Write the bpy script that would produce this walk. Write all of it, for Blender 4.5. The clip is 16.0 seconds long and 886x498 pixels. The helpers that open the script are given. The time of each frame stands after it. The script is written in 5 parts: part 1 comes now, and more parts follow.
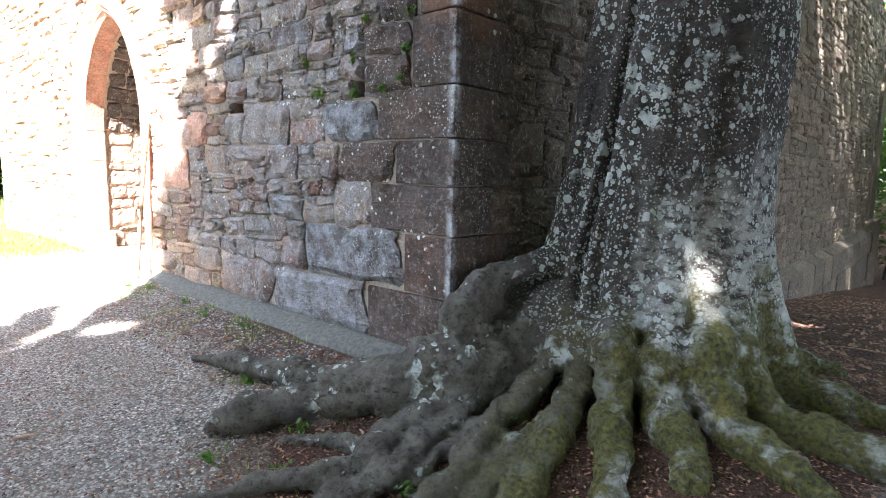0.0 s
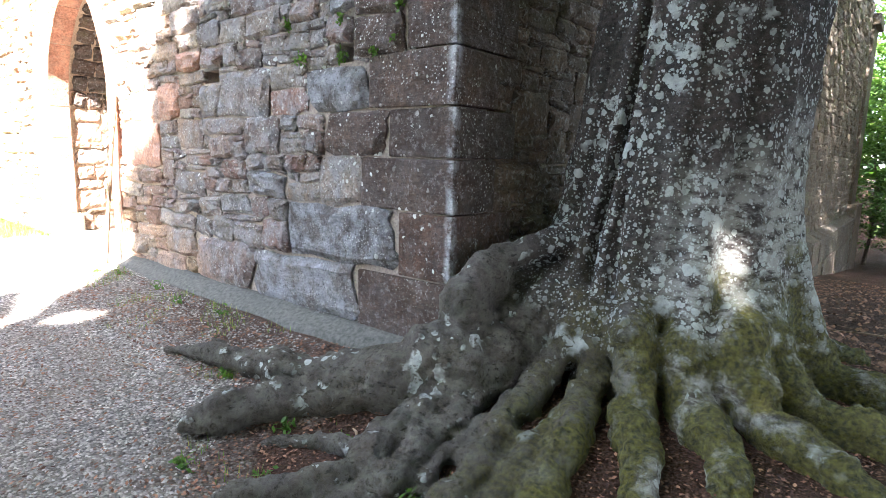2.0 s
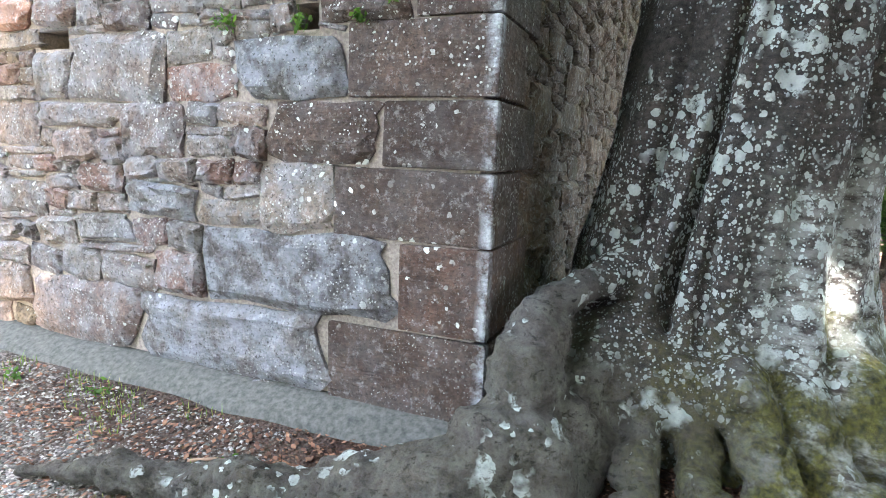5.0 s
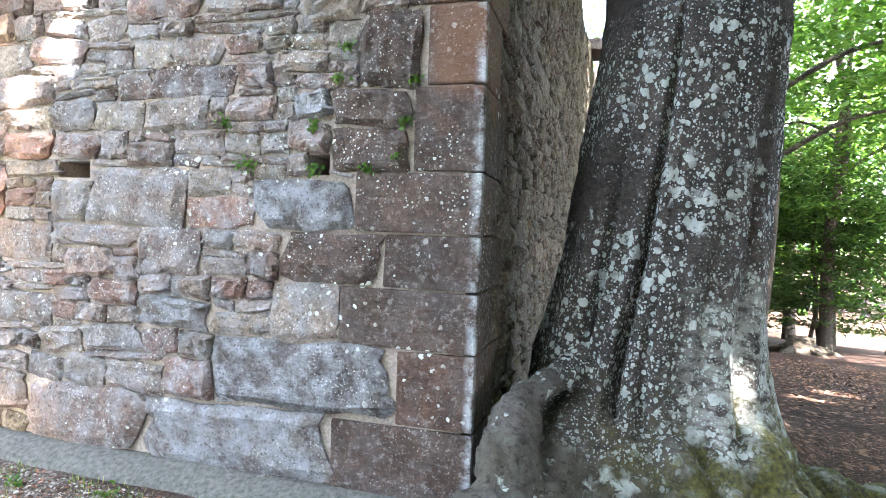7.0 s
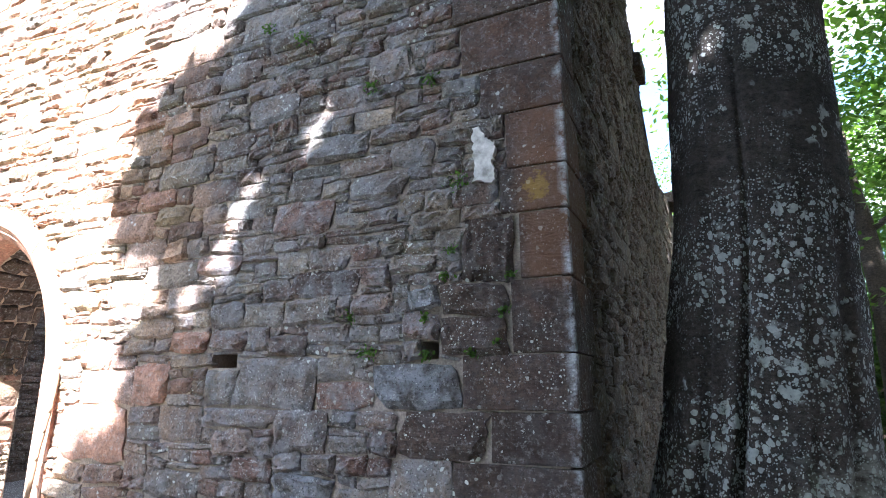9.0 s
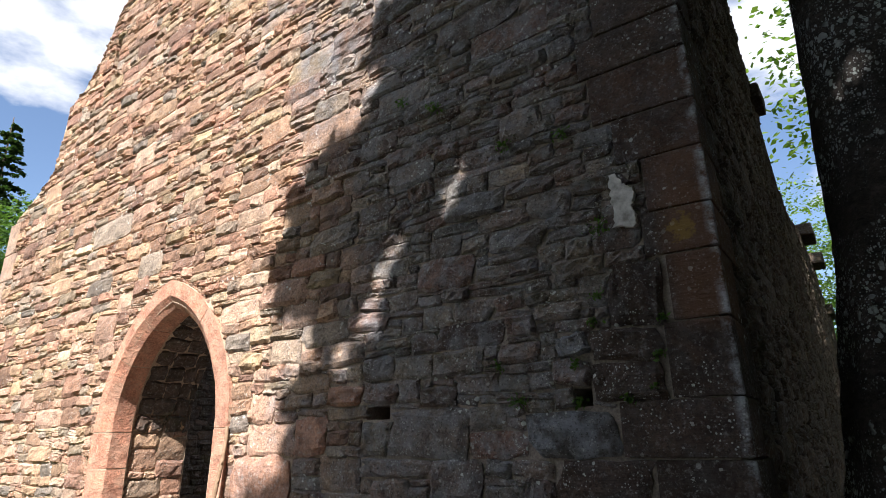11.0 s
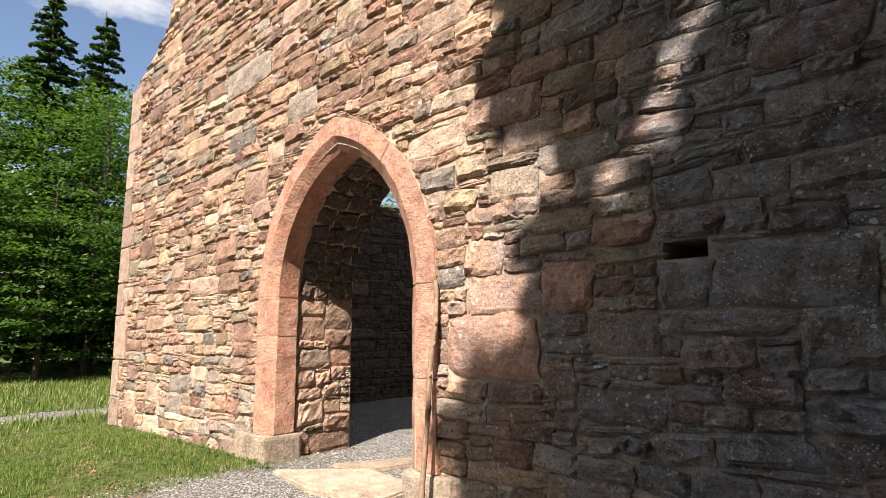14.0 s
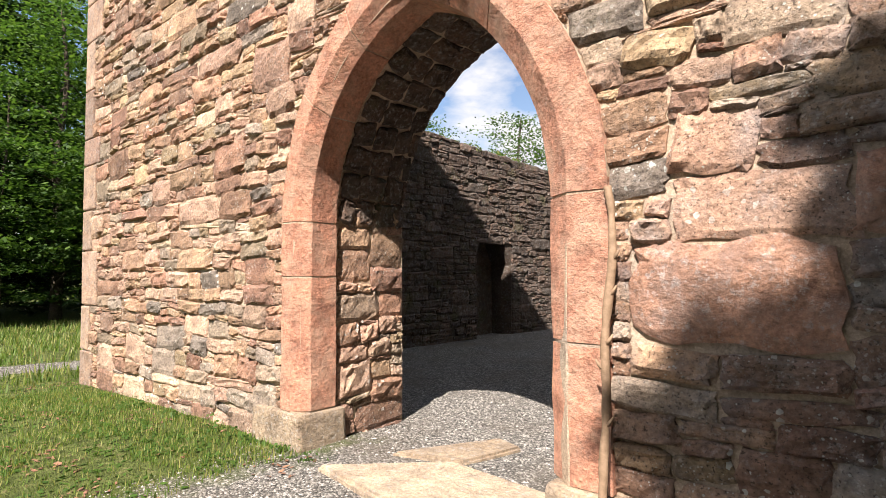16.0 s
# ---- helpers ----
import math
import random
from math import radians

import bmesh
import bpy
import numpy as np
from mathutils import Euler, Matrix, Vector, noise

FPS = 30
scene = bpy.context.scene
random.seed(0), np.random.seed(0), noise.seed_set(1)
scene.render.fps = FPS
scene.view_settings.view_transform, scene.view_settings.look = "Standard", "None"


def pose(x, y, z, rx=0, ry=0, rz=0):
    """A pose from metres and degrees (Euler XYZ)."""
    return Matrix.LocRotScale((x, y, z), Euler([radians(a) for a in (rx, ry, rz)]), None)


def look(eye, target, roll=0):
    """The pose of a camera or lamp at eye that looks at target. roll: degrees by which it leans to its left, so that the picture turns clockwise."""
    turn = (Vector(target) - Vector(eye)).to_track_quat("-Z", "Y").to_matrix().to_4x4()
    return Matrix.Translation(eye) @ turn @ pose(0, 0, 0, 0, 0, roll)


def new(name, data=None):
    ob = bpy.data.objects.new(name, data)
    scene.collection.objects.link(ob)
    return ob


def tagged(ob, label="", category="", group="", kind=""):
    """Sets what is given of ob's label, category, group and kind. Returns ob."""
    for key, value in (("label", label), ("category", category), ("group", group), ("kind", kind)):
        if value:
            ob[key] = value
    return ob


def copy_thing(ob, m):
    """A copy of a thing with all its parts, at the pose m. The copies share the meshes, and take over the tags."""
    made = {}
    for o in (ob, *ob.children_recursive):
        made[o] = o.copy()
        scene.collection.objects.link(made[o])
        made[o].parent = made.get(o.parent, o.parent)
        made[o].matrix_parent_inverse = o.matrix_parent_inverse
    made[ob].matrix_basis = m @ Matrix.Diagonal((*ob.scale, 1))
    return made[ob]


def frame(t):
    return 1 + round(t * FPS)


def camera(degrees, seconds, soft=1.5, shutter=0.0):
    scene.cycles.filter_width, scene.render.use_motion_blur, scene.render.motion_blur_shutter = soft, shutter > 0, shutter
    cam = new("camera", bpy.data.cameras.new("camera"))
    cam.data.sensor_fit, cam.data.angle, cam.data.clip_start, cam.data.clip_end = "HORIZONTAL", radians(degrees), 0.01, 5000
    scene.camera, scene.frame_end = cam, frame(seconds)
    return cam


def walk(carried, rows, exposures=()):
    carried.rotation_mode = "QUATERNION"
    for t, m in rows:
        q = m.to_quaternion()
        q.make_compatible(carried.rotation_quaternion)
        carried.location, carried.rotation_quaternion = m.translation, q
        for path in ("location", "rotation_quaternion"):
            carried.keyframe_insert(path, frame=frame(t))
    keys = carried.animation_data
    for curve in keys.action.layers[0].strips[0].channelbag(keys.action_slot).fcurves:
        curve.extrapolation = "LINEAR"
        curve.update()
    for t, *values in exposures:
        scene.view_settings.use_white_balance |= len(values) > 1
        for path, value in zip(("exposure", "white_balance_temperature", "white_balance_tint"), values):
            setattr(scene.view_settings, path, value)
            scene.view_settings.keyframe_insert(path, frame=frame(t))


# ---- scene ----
cam = camera(75.2, 16.0, 0.6)
METRES, EYE, TILT, LEAN, TURN = 8.0, 1.5, -7.75, -1.25, 42.0
ROWS = [
    (0.0, 0.0, 0.0, 0.0, 0.0, 0.0, -0.0),
    (0.5, -0.002, 0.0001, 0.0028, -0.68, 0.56, -0.17),
    (1.0, -0.0042, 0.0017, 0.0075, -1.26, 0.17, -0.21),
    (1.5, -0.0085, 0.0121, -0.0002, -1.47, -0.52, -0.05),
    (2.0, -0.0135, 0.0436, -0.0049, -1.86, -1.4, 0.06),
    (2.5, -0.0244, 0.0787, -0.0038, -2.88, -2.5, 0.47),
    (3.0, -0.047, 0.1121, -0.0004, -4.19, -3.92, 1.01),
    (5.5, -0.1219, 0.188, 0.0309, -22.24, -1.6, 1.84),
    (6.0, -0.1304, 0.1607, 0.0338, -24.31, 0.16, 1.92),
    (6.5, -0.1501, 0.1422, 0.0427, -25.72, 2.21, 2.14),
    (7.0, -0.1811, 0.1303, 0.0511, -25.9, 4.61, 2.46),
    (7.5, -0.1995, 0.1164, 0.0594, -24.66, 8.37, 2.88),
    (8.0, -0.1999, 0.1024, 0.0603, -22.34, 12.27, 3.26),
    (8.5, -0.2031, 0.0878, 0.0608, -19.69, 16.18, 3.48),
    (9.0, -0.2118, 0.0788, 0.0632, -16.84, 20.15, 3.66),
    (11.5, -0.2688, 0.083, 0.0527, -4.11, 26.02, 1.97),
    (12.0, -0.2826, 0.1215, 0.0475, -1.93, 24.05, 1.5),
    (12.5, -0.3121, 0.1555, 0.0456, -0.33, 21.77, 1.44),
    (13.0, -0.3524, 0.1819, 0.0484, 0.75, 19.62, 1.32),
    (13.5, -0.3805, 0.2299, 0.0489, 1.31, 17.7, 1.2),
    (14.0, -0.4173, 0.2771, 0.0558, 1.43, 16.1, 1.3),
    (14.5, -0.4545, 0.3206, 0.0664, 1.28, 14.63, 1.42),
    (15.0, -0.4828, 0.3846, 0.0767, 0.79, 13.01, 1.52),
    (15.5, -0.5196, 0.4445, 0.0831, 0.09, 11.53, 1.5),
    (16.0, -0.545, 0.5068, 0.089, -0.76, 10.18, 1.58),
]
EXPOSURES = [(0, 4.4, 5900, 14), (3.2, 4.85, 6000, 13), (5.5, 5.2, 6000, 11), (7.5, 5.1, 5800, 11), (9.2, 3.4, 5500, 14), (10.4, 2.1, 5900, 13), (11.4, 1.35, 6250, 12), (16, 1.35, 6550, 14)]
walk_rows = [(t, pose(0, 0, EYE, TILT, LEAN, TURN) @ pose(METRES * x, METRES * y, METRES * z, 90 + pitch, roll, yaw)) for t, x, y, z, yaw, pitch, roll in ROWS]
walk(cam, walk_rows, EXPOSURES)

# ---- world, sun ----
SUN_TO = Vector((1.1, -2.55, 3.0)).normalized()
world = bpy.data.worlds.new("sky")
scene.world = world
world.use_nodes = True
wn, wl = world.node_tree.nodes, world.node_tree.links
wn.clear()
w_out = wn.new("ShaderNodeOutputWorld")
w_bg = wn.new("ShaderNodeBackground")
w_sky = wn.new("ShaderNodeTexSky")
w_sky.sky_type, w_sky.sun_disc = "NISHITA", False
w_sky.sun_elevation = math.asin(SUN_TO.z)
w_sky.sun_rotation = math.atan2(SUN_TO.x, SUN_TO.y)
w_co = wn.new("ShaderNodeTexCoord")
w_map = wn.new("ShaderNodeMapping")
w_map.inputs["Scale"].default_value = (1.0, 1.0, 2.2)
w_map.inputs["Location"].default_value = (0.35, 0.2, 0.1)
w_noise = wn.new("ShaderNodeTexNoise")
w_noise.inputs["Scale"].default_value, w_noise.inputs["Detail"].default_value, w_noise.inputs["Roughness"].default_value = 2.6, 8, 0.55
w_ramp = wn.new("ShaderNodeValToRGB")
w_ramp.color_ramp.elements[0].position, w_ramp.color_ramp.elements[1].position = 0.47, 0.56
w_mix = wn.new("ShaderNodeMixRGB")
w_mix.inputs[2].default_value = (20.0, 20.2, 20.6, 1)
wl.new(w_co.outputs["Generated"], w_map.inputs[0])
wl.new(w_map.outputs[0], w_noise.inputs["Vector"])
wl.new(w_noise.outputs["Fac"], w_ramp.inputs[0])
wl.new(w_ramp.outputs[0], w_mix.inputs[0])
w_gain = wn.new("ShaderNodeMixRGB")
w_gain.blend_type, w_gain.inputs[0].default_value, w_gain.inputs[2].default_value = "MULTIPLY", 1.0, (3.5, 3.5, 3.5, 1)
wl.new(w_sky.outputs[0], w_gain.inputs[1])
wl.new(w_gain.outputs[0], w_mix.inputs[1])
wl.new(w_mix.outputs[0], w_bg.inputs[0])
w_bg.inputs[1].default_value = 0.02
wl.new(w_bg.outputs[0], w_out.inputs[0])

sun = new("sun", bpy.data.lights.new("sun", "SUN"))
sun.data.energy, sun.data.angle, sun.data.color = 5.0, radians(0.6), (1.0, 0.94, 0.85)
sun.matrix_world = look((0, 0, 30), Vector((0, 0, 30)) - SUN_TO)


# ---- helpers for things ----
def mesh_ob(name, bm, material, parent=None, label="", smooth=False):
    me = bpy.data.meshes.new(name)
    bmesh.ops.recalc_face_normals(bm, faces=bm.faces[:])
    if smooth:
        for f in bm.faces:
            f.smooth = True
    bm.to_mesh(me)
    bm.free()
    me.materials.append(material)
    ob = new(name, me)
    if parent:
        ob.parent = parent
    if label:
        ob["label"] = label
    return ob


def part(name, bm, material, parent, label="", smooth=False):
    return mesh_ob(name, bm, material, parent, label, smooth)


def py_ob(name, verts, faces, material, parent=None, smooth=False):
    me = bpy.data.meshes.new(name)
    me.from_pydata(verts, [], faces)
    me.materials.append(material)
    if smooth:
        me.polygons.foreach_set("use_smooth", [True] * len(me.polygons))
    me.update()
    ob = new(name, me)
    if parent:
        ob.parent = parent
    return ob


def smoothstep(a, b, x):
    k = min(1.0, max(0.0, (x - a) / (b - a)))
    return k * k * (3 - 2 * k)


def spline(points, steps):
    """Catmull-Rom through rows of numbers."""
    p = [np.array(q, float) for q in points]
    p = [2 * p[0] - p[1]] + p + [2 * p[-1] - p[-2]]
    out = []
    for i in range(1, len(p) - 2):
        for k in range(steps):
            t = k / steps
            out.append(0.5 * (2 * p[i] + (p[i + 1] - p[i - 1]) * t + (2 * p[i - 1] - 5 * p[i] + 4 * p[i + 1] - p[i + 2]) * t * t
                              + (3 * p[i] - p[i - 1] - 3 * p[i + 1] + p[i + 2]) * t ** 3))
    out.append(p[-2])
    return out


def tube(bm, rows, sides=10, rough=0.08, freq=6.0, flat=1.0):
    """Skin rows of x, y, z, radius."""
    rings = []
    n = len(rows)
    side = None
    for i, row in enumerate(rows):
        a, b = Vector(rows[max(0, i - 1)][:3]), Vector(rows[min(n - 1, i + 1)][:3])
        d = (b - a).normalized()
        if side is None:
            side = d.cross(Vector((0, 0, 1)))
            if side.length < 0.05:
                side = Vector((1, 0, 0))
        side = (side - d * side.dot(d)).normalized()
        up = side.cross(d).normalized()
        c, r, ring = Vector(row[:3]), row[3], []
        for k in range(sides):
            w = 2 * math.pi * k / sides
            q = c + side * math.cos(w) * r + up * math.sin(w) * r * flat
            q += (q - c) * rough * (2.2 * noise.noise(q * freq) + noise.noise(q * freq * 3.1) + 0.45 * noise.noise(q * freq * 7.3))
            ring.append(bm.verts.new(q))
        rings.append(ring)
    for r1, r2 in zip(rings, rings[1:]):
        for k in range(sides):
            bm.faces.new((r1[k], r1[(k + 1) % sides], r2[(k + 1) % sides], r2[k]))
    bm.faces.new(rings[0][::-1])
    bm.faces.new(rings[-1])


# ---- materials ----
def shader(name, rough=0.9, spec=0.3):
    m = bpy.data.materials.new(name)
    m.use_nodes = True
    b = m.node_tree.nodes["Principled BSDF"]
    b.inputs["Roughness"].default_value = rough
    b.inputs["Specular IOR Level"].default_value = spec
    return m, m.node_tree.nodes, m.node_tree.links, b


def put_in(L, socket, value):
    if isinstance(value, (int, float)):
        socket.default_value = value
    elif isinstance(value, tuple):
        socket.default_value = (*value, 1) if len(value) == 3 else value
    else:
        L.new(value, socket)


def where(N):
    return N.new("ShaderNodeNewGeometry").outputs["Position"]


def noise_tex(N, L, scale, detail=5, rough=0.6, vec=None, stretch=None):
    n = N.new("ShaderNodeTexNoise")
    n.inputs["Scale"].default_value, n.inputs["Detail"].default_value, n.inputs["Roughness"].default_value = scale, detail, rough
    vec = vec or where(N)
    if stretch:
        mp = N.new("ShaderNodeMapping")
        mp.inputs["Scale"].default_value = stretch
        L.new(vec, mp.inputs[0])
        vec = mp.outputs[0]
    L.new(vec, n.inputs["Vector"])
    return n.outputs["Fac"]


def spots(N, L, scale, size, vec=None, stretch=None):
    """Round spots of uneven size: 1 inside."""
    v = N.new("ShaderNodeTexVoronoi")
    v.inputs["Scale"].default_value = scale
    vec = vec or where(N)
    if stretch:
        mp = N.new("ShaderNodeMapping")
        mp.inputs["Scale"].default_value = stretch
        L.new(vec, mp.inputs[0])
        vec = mp.outputs[0]
    wob = N.new("ShaderNodeMixRGB")
    wob.blend_type, wob.inputs[0].default_value = "ADD", 0.45 / scale
    nz = N.new("ShaderNodeTexNoise")
    nz.inputs["Scale"].default_value = scale * 2.5
    L.new(vec, nz.inputs["Vector"])
    L.new(vec, wob.inputs[1])
    L.new(nz.outputs["Color"], wob.inputs[2])
    L.new(wob.outputs[0], v.inputs["Vector"])
    size_s = calc(N, L, "MULTIPLY", span(N, L, v.outputs["Color"], 0.25, 0.85, 0.15, 1.0), size)
    return calc(N, L, "LESS_THAN", v.outputs["Distance"], size_s)


def calc(N, L, op, a, b=0.0):
    n = N.new("ShaderNodeMath")
    n.operation = op
    put_in(L, n.inputs[0], a)
    put_in(L, n.inputs[1], b)
    return n.outputs[0]


def span(N, L, v, a, b, c=0.0, d=1.0):
    n = N.new("ShaderNodeMapRange")
    for i, x in zip((1, 2, 3, 4), (a, b, c, d)):
        n.inputs[i].default_value = x
    put_in(L, n.inputs[0], v)
    return n.outputs[0]


def mix(N, L, f, a, b, mode="MIX"):
    n = N.new("ShaderNodeMixRGB")
    n.blend_type = mode
    put_in(L, n.inputs[0], f)
    put_in(L, n.inputs[1], a)
    put_in(L, n.inputs[2], b)
    return n.outputs[0]


def ramp(N, L, v, stops, hard=False):
    n = N.new("ShaderNodeValToRGB")
    n.color_ramp.interpolation = "CONSTANT" if hard else "LINEAR"
    e = n.color_ramp.elements
    while len(e) < len(stops):
        e.new(0.5)
    for q, (p, c) in zip(e, stops):
        q.position, q.color = p, (*c, 1)
    put_in(L, n.inputs[0], v)
    return n.outputs[0]


def bump(N, L, b, rows):
    last = None
    for v, strength, dist in rows:
        n = N.new("ShaderNodeBump")
        n.inputs["Strength"].default_value, n.inputs["Distance"].default_value = strength, dist
        L.new(v, n.inputs["Height"])
        if last:
            L.new(last, n.inputs["Normal"])
        last = n.outputs[0]
    L.new(last, b.inputs["Normal"])


def piece_random(N, L):
    o, g = N.new("ShaderNodeObjectInfo"), N.new("ShaderNodeNewGeometry")
    return calc(N, L, "FRACT", calc(N, L, "ADD", o.outputs["Random"], g.outputs["Random Per Island"]))


def axis(N, L, k):
    s = N.new("ShaderNodeSeparateXYZ")
    L.new(where(N), s.inputs[0])
    return s.outputs[k]


def stone_material(name, stops, coat=0.5, coat_from=-20.0, coat_to=-19.0, coat_colour=(0.3, 0.31, 0.32), lichen=0.25, tool=0.0, moss=0.0, arris=False, crust=0.7, vary=1.0, shade_stops=None):
    m, N, L, b = shader(name, 0.92, 0.25)
    r_ = piece_random(N, L)
    c = ramp(N, L, r_, stops)
    # stones turn to the shade-darkened stops between coat_from and coat_to
    if shade_stops:
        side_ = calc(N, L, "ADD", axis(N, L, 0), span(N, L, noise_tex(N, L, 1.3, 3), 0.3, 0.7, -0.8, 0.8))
        c = mix(N, L, span(N, L, side_, coat_from, coat_to), c, ramp(N, L, r_, shade_stops))
    shade_ = span(N, L, calc(N, L, "FRACT", calc(N, L, "MULTIPLY", r_, 17.3)), 0, 1, 0.68, 1.28)
    tone = N.new("ShaderNodeCombineXYZ")
    for k in range(3):
        L.new(shade_, tone.inputs[k])
    c = mix(N, L, vary, c, mix(N, L, 1.0, c, tone.outputs[0], "MULTIPLY"))
    big, fine = noise_tex(N, L, 5, 6), noise_tex(N, L, 38, 8, 0.7)
    c = mix(N, L, 1.0, c, ramp(N, L, big, [(0.3, (0.55, 0.53, 0.53)), (0.7, (1.3, 1.27, 1.22))]), "MULTIPLY")
    c = mix(N, L, 1.0, c, ramp(N, L, fine, [(0.3, (0.5, 0.5, 0.5)), (0.7, (1.4, 1.38, 1.35))]), "MULTIPLY")
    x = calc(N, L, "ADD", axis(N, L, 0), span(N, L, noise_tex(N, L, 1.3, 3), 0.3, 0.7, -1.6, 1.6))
    # grey lichen coat; on the rubble it also carries some of the shade
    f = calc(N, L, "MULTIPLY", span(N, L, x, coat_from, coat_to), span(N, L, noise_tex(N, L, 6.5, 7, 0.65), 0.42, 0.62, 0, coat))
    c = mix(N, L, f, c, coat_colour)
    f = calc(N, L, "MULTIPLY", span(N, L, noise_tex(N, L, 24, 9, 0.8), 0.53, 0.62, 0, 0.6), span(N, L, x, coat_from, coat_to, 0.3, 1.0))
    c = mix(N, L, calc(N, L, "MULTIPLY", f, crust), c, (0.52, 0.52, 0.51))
    c = mix(N, L, span(N, L, noise_tex(N, L, 62, 5, 0.6), 0.42, 0.35, 0, 0.75 if lichen > 0.1 else 0.15), c, (0.03, 0.024, 0.02))
    if moss:
        f = calc(N, L, "MULTIPLY", span(N, L, noise_tex(N, L, 2.4, 5), 0.56, 0.68), moss)
        c = mix(N, L, f, c, (0.09, 0.1, 0.03))
    if lichen:
        f = calc(N, L, "MULTIPLY", spots(N, L, 16, 0.3), span(N, L, noise_tex(N, L, 1.9, 3), 0.5, 0.62, 0, 1))
        f2 = calc(N, L, "MULTIPLY", spots(N, L, 55, 0.34), span(N, L, noise_tex(N, L, 3.1, 3), 0.45, 0.6, 0, 0.8))
        c = mix(N, L, calc(N, L, "MULTIPLY", calc(N, L, "MAXIMUM", f, f2), lichen), c, (0.62, 0.64, 0.6))
    if arris:
        # pale arris: lichen and the sky's rim light, both put into the colour
        f = calc(N, L, "MULTIPLY", span(N, L, axis(N, L, 0), -2.53, -2.485), span(N, L, noise_tex(N, L, 7, 8, 0.75), 0.44, 0.6, 0, 0.75))
        f = calc(N, L, "MULTIPLY", f, span(N, L, axis(N, L, 1), 2.9, 2.86))
        z = calc(N, L, "ADD", axis(N, L, 2), span(N, L, noise_tex(N, L, 3, 5), 0.3, 0.7, -0.25, 0.25))
        rust = calc(N, L, "MULTIPLY", calc(N, L, "MULTIPLY", span(N, L, z, 2.35, 2.6), span(N, L, z, 3.75, 3.4)), span(N, L, axis(N, L, 0), -2.84, -2.7, 0, 0.5))
        c = mix(N, L, rust, c, (0.2, 0.1, 0.055))
        spot_d = N.new("ShaderNodeVectorMath")
        spot_d.operation = "DISTANCE"
        L.new(where(N), spot_d.inputs[0])
        spot_d.inputs[1].default_value = (-2.67, 2.84, 3.1)
        gold = calc(N, L, "ADD", spot_d.outputs["Value"], span(N, L, noise_tex(N, L, 20, 5), 0.3, 0.7, -0.06, 0.06))
        c = mix(N, L, span(N, L, gold, 0.1, 0.06, 0, 0.6), c, (0.34, 0.22, 0.05))
        c = mix(N, L, f, c, (0.5, 0.53, 0.57))
    L.new(c, b.inputs["Base Color"])
    rows = [(big, 0.6, 0.04), (noise_tex(N, L, 17, 6, 0.7), 0.9, 0.03), (fine, 0.8, 0.012)]
    if tool:
        w = N.new("ShaderNodeTexNoise")
        w.inputs["Scale"].default_value, w.inputs["Detail"].default_value = 1.0, 4
        mp = N.new("ShaderNodeMapping")
        mp.inputs["Rotation"].default_value, mp.inputs["Scale"].default_value = (0, 0.6, 0), (16, 16, 60)
        L.new(where(N), mp.inputs[0])
        L.new(mp.outputs[0], w.inputs["Vector"])
        rows.append((w.outputs["Fac"], tool, 0.012))
    bump(N, L, b, rows)
    return m


RUBBLE = [(0.0, (0.36, 0.2, 0.145)), (0.14, (0.44, 0.3, 0.2)), (0.28, (0.25, 0.145, 0.11)), (0.42, (0.46, 0.33, 0.25)), (0.56, (0.4, 0.23, 0.165)),
          (0.7, (0.4, 0.3, 0.19)), (0.82, (0.27, 0.23, 0.2)), (0.92, (0.5, 0.38, 0.28)), (1.0, (0.34, 0.2, 0.15))]
# east rubble: the tree's shade put into the colours, beside real browns and greys
SHADE_RUBBLE = [(0.0, (0.145, 0.085, 0.072)), (0.2, (0.2, 0.17, 0.152)), (0.36, (0.105, 0.073, 0.065)), (0.5, (0.235, 0.205, 0.188)), (0.64, (0.175, 0.108, 0.09)), (0.8, (0.145, 0.138, 0.135)), (0.92, (0.28, 0.225, 0.175)), (1.0, (0.115, 0.09, 0.08))]
rubble_mat = stone_material("rubble_sandstone", RUBBLE, 0.65, -7.0, -5.2, (0.23, 0.235, 0.255), 0.7, 0.0, 0.12, False, 0.7, 1.0, SHADE_RUBBLE)
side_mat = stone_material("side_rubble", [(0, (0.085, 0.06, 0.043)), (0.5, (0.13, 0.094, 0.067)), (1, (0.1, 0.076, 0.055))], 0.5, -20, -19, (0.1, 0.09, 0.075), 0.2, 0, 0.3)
# rubble inside the ruin, with the nave's shade put into its colour
shaded_inner_mat = stone_material("shaded_inner_rubble", [(0, (0.08, 0.055, 0.043)), (0.4, (0.13, 0.085, 0.065)), (0.7, (0.1, 0.075, 0.062)), (1, (0.17, 0.11, 0.085))], 0.4, -20, -19, (0.13, 0.115, 0.1), 0.15, 0, 0.35)
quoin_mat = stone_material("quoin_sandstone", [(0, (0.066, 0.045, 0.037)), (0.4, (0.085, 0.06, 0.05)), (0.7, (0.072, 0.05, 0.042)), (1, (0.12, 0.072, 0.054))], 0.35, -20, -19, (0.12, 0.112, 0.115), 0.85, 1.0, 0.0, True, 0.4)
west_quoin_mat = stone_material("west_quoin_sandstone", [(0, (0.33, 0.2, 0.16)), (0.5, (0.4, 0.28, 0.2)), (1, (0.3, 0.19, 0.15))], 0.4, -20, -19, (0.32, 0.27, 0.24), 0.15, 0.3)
arch_mat = stone_material("red_dressed_sandstone", [(0, (0.47, 0.22, 0.145)), (0.5, (0.52, 0.26, 0.18)), (1, (0.46, 0.235, 0.165))], 0.45, -20, -19, (0.52, 0.36, 0.26), 0.0, 0.25, 0.0, False, 0.15, 0.0)
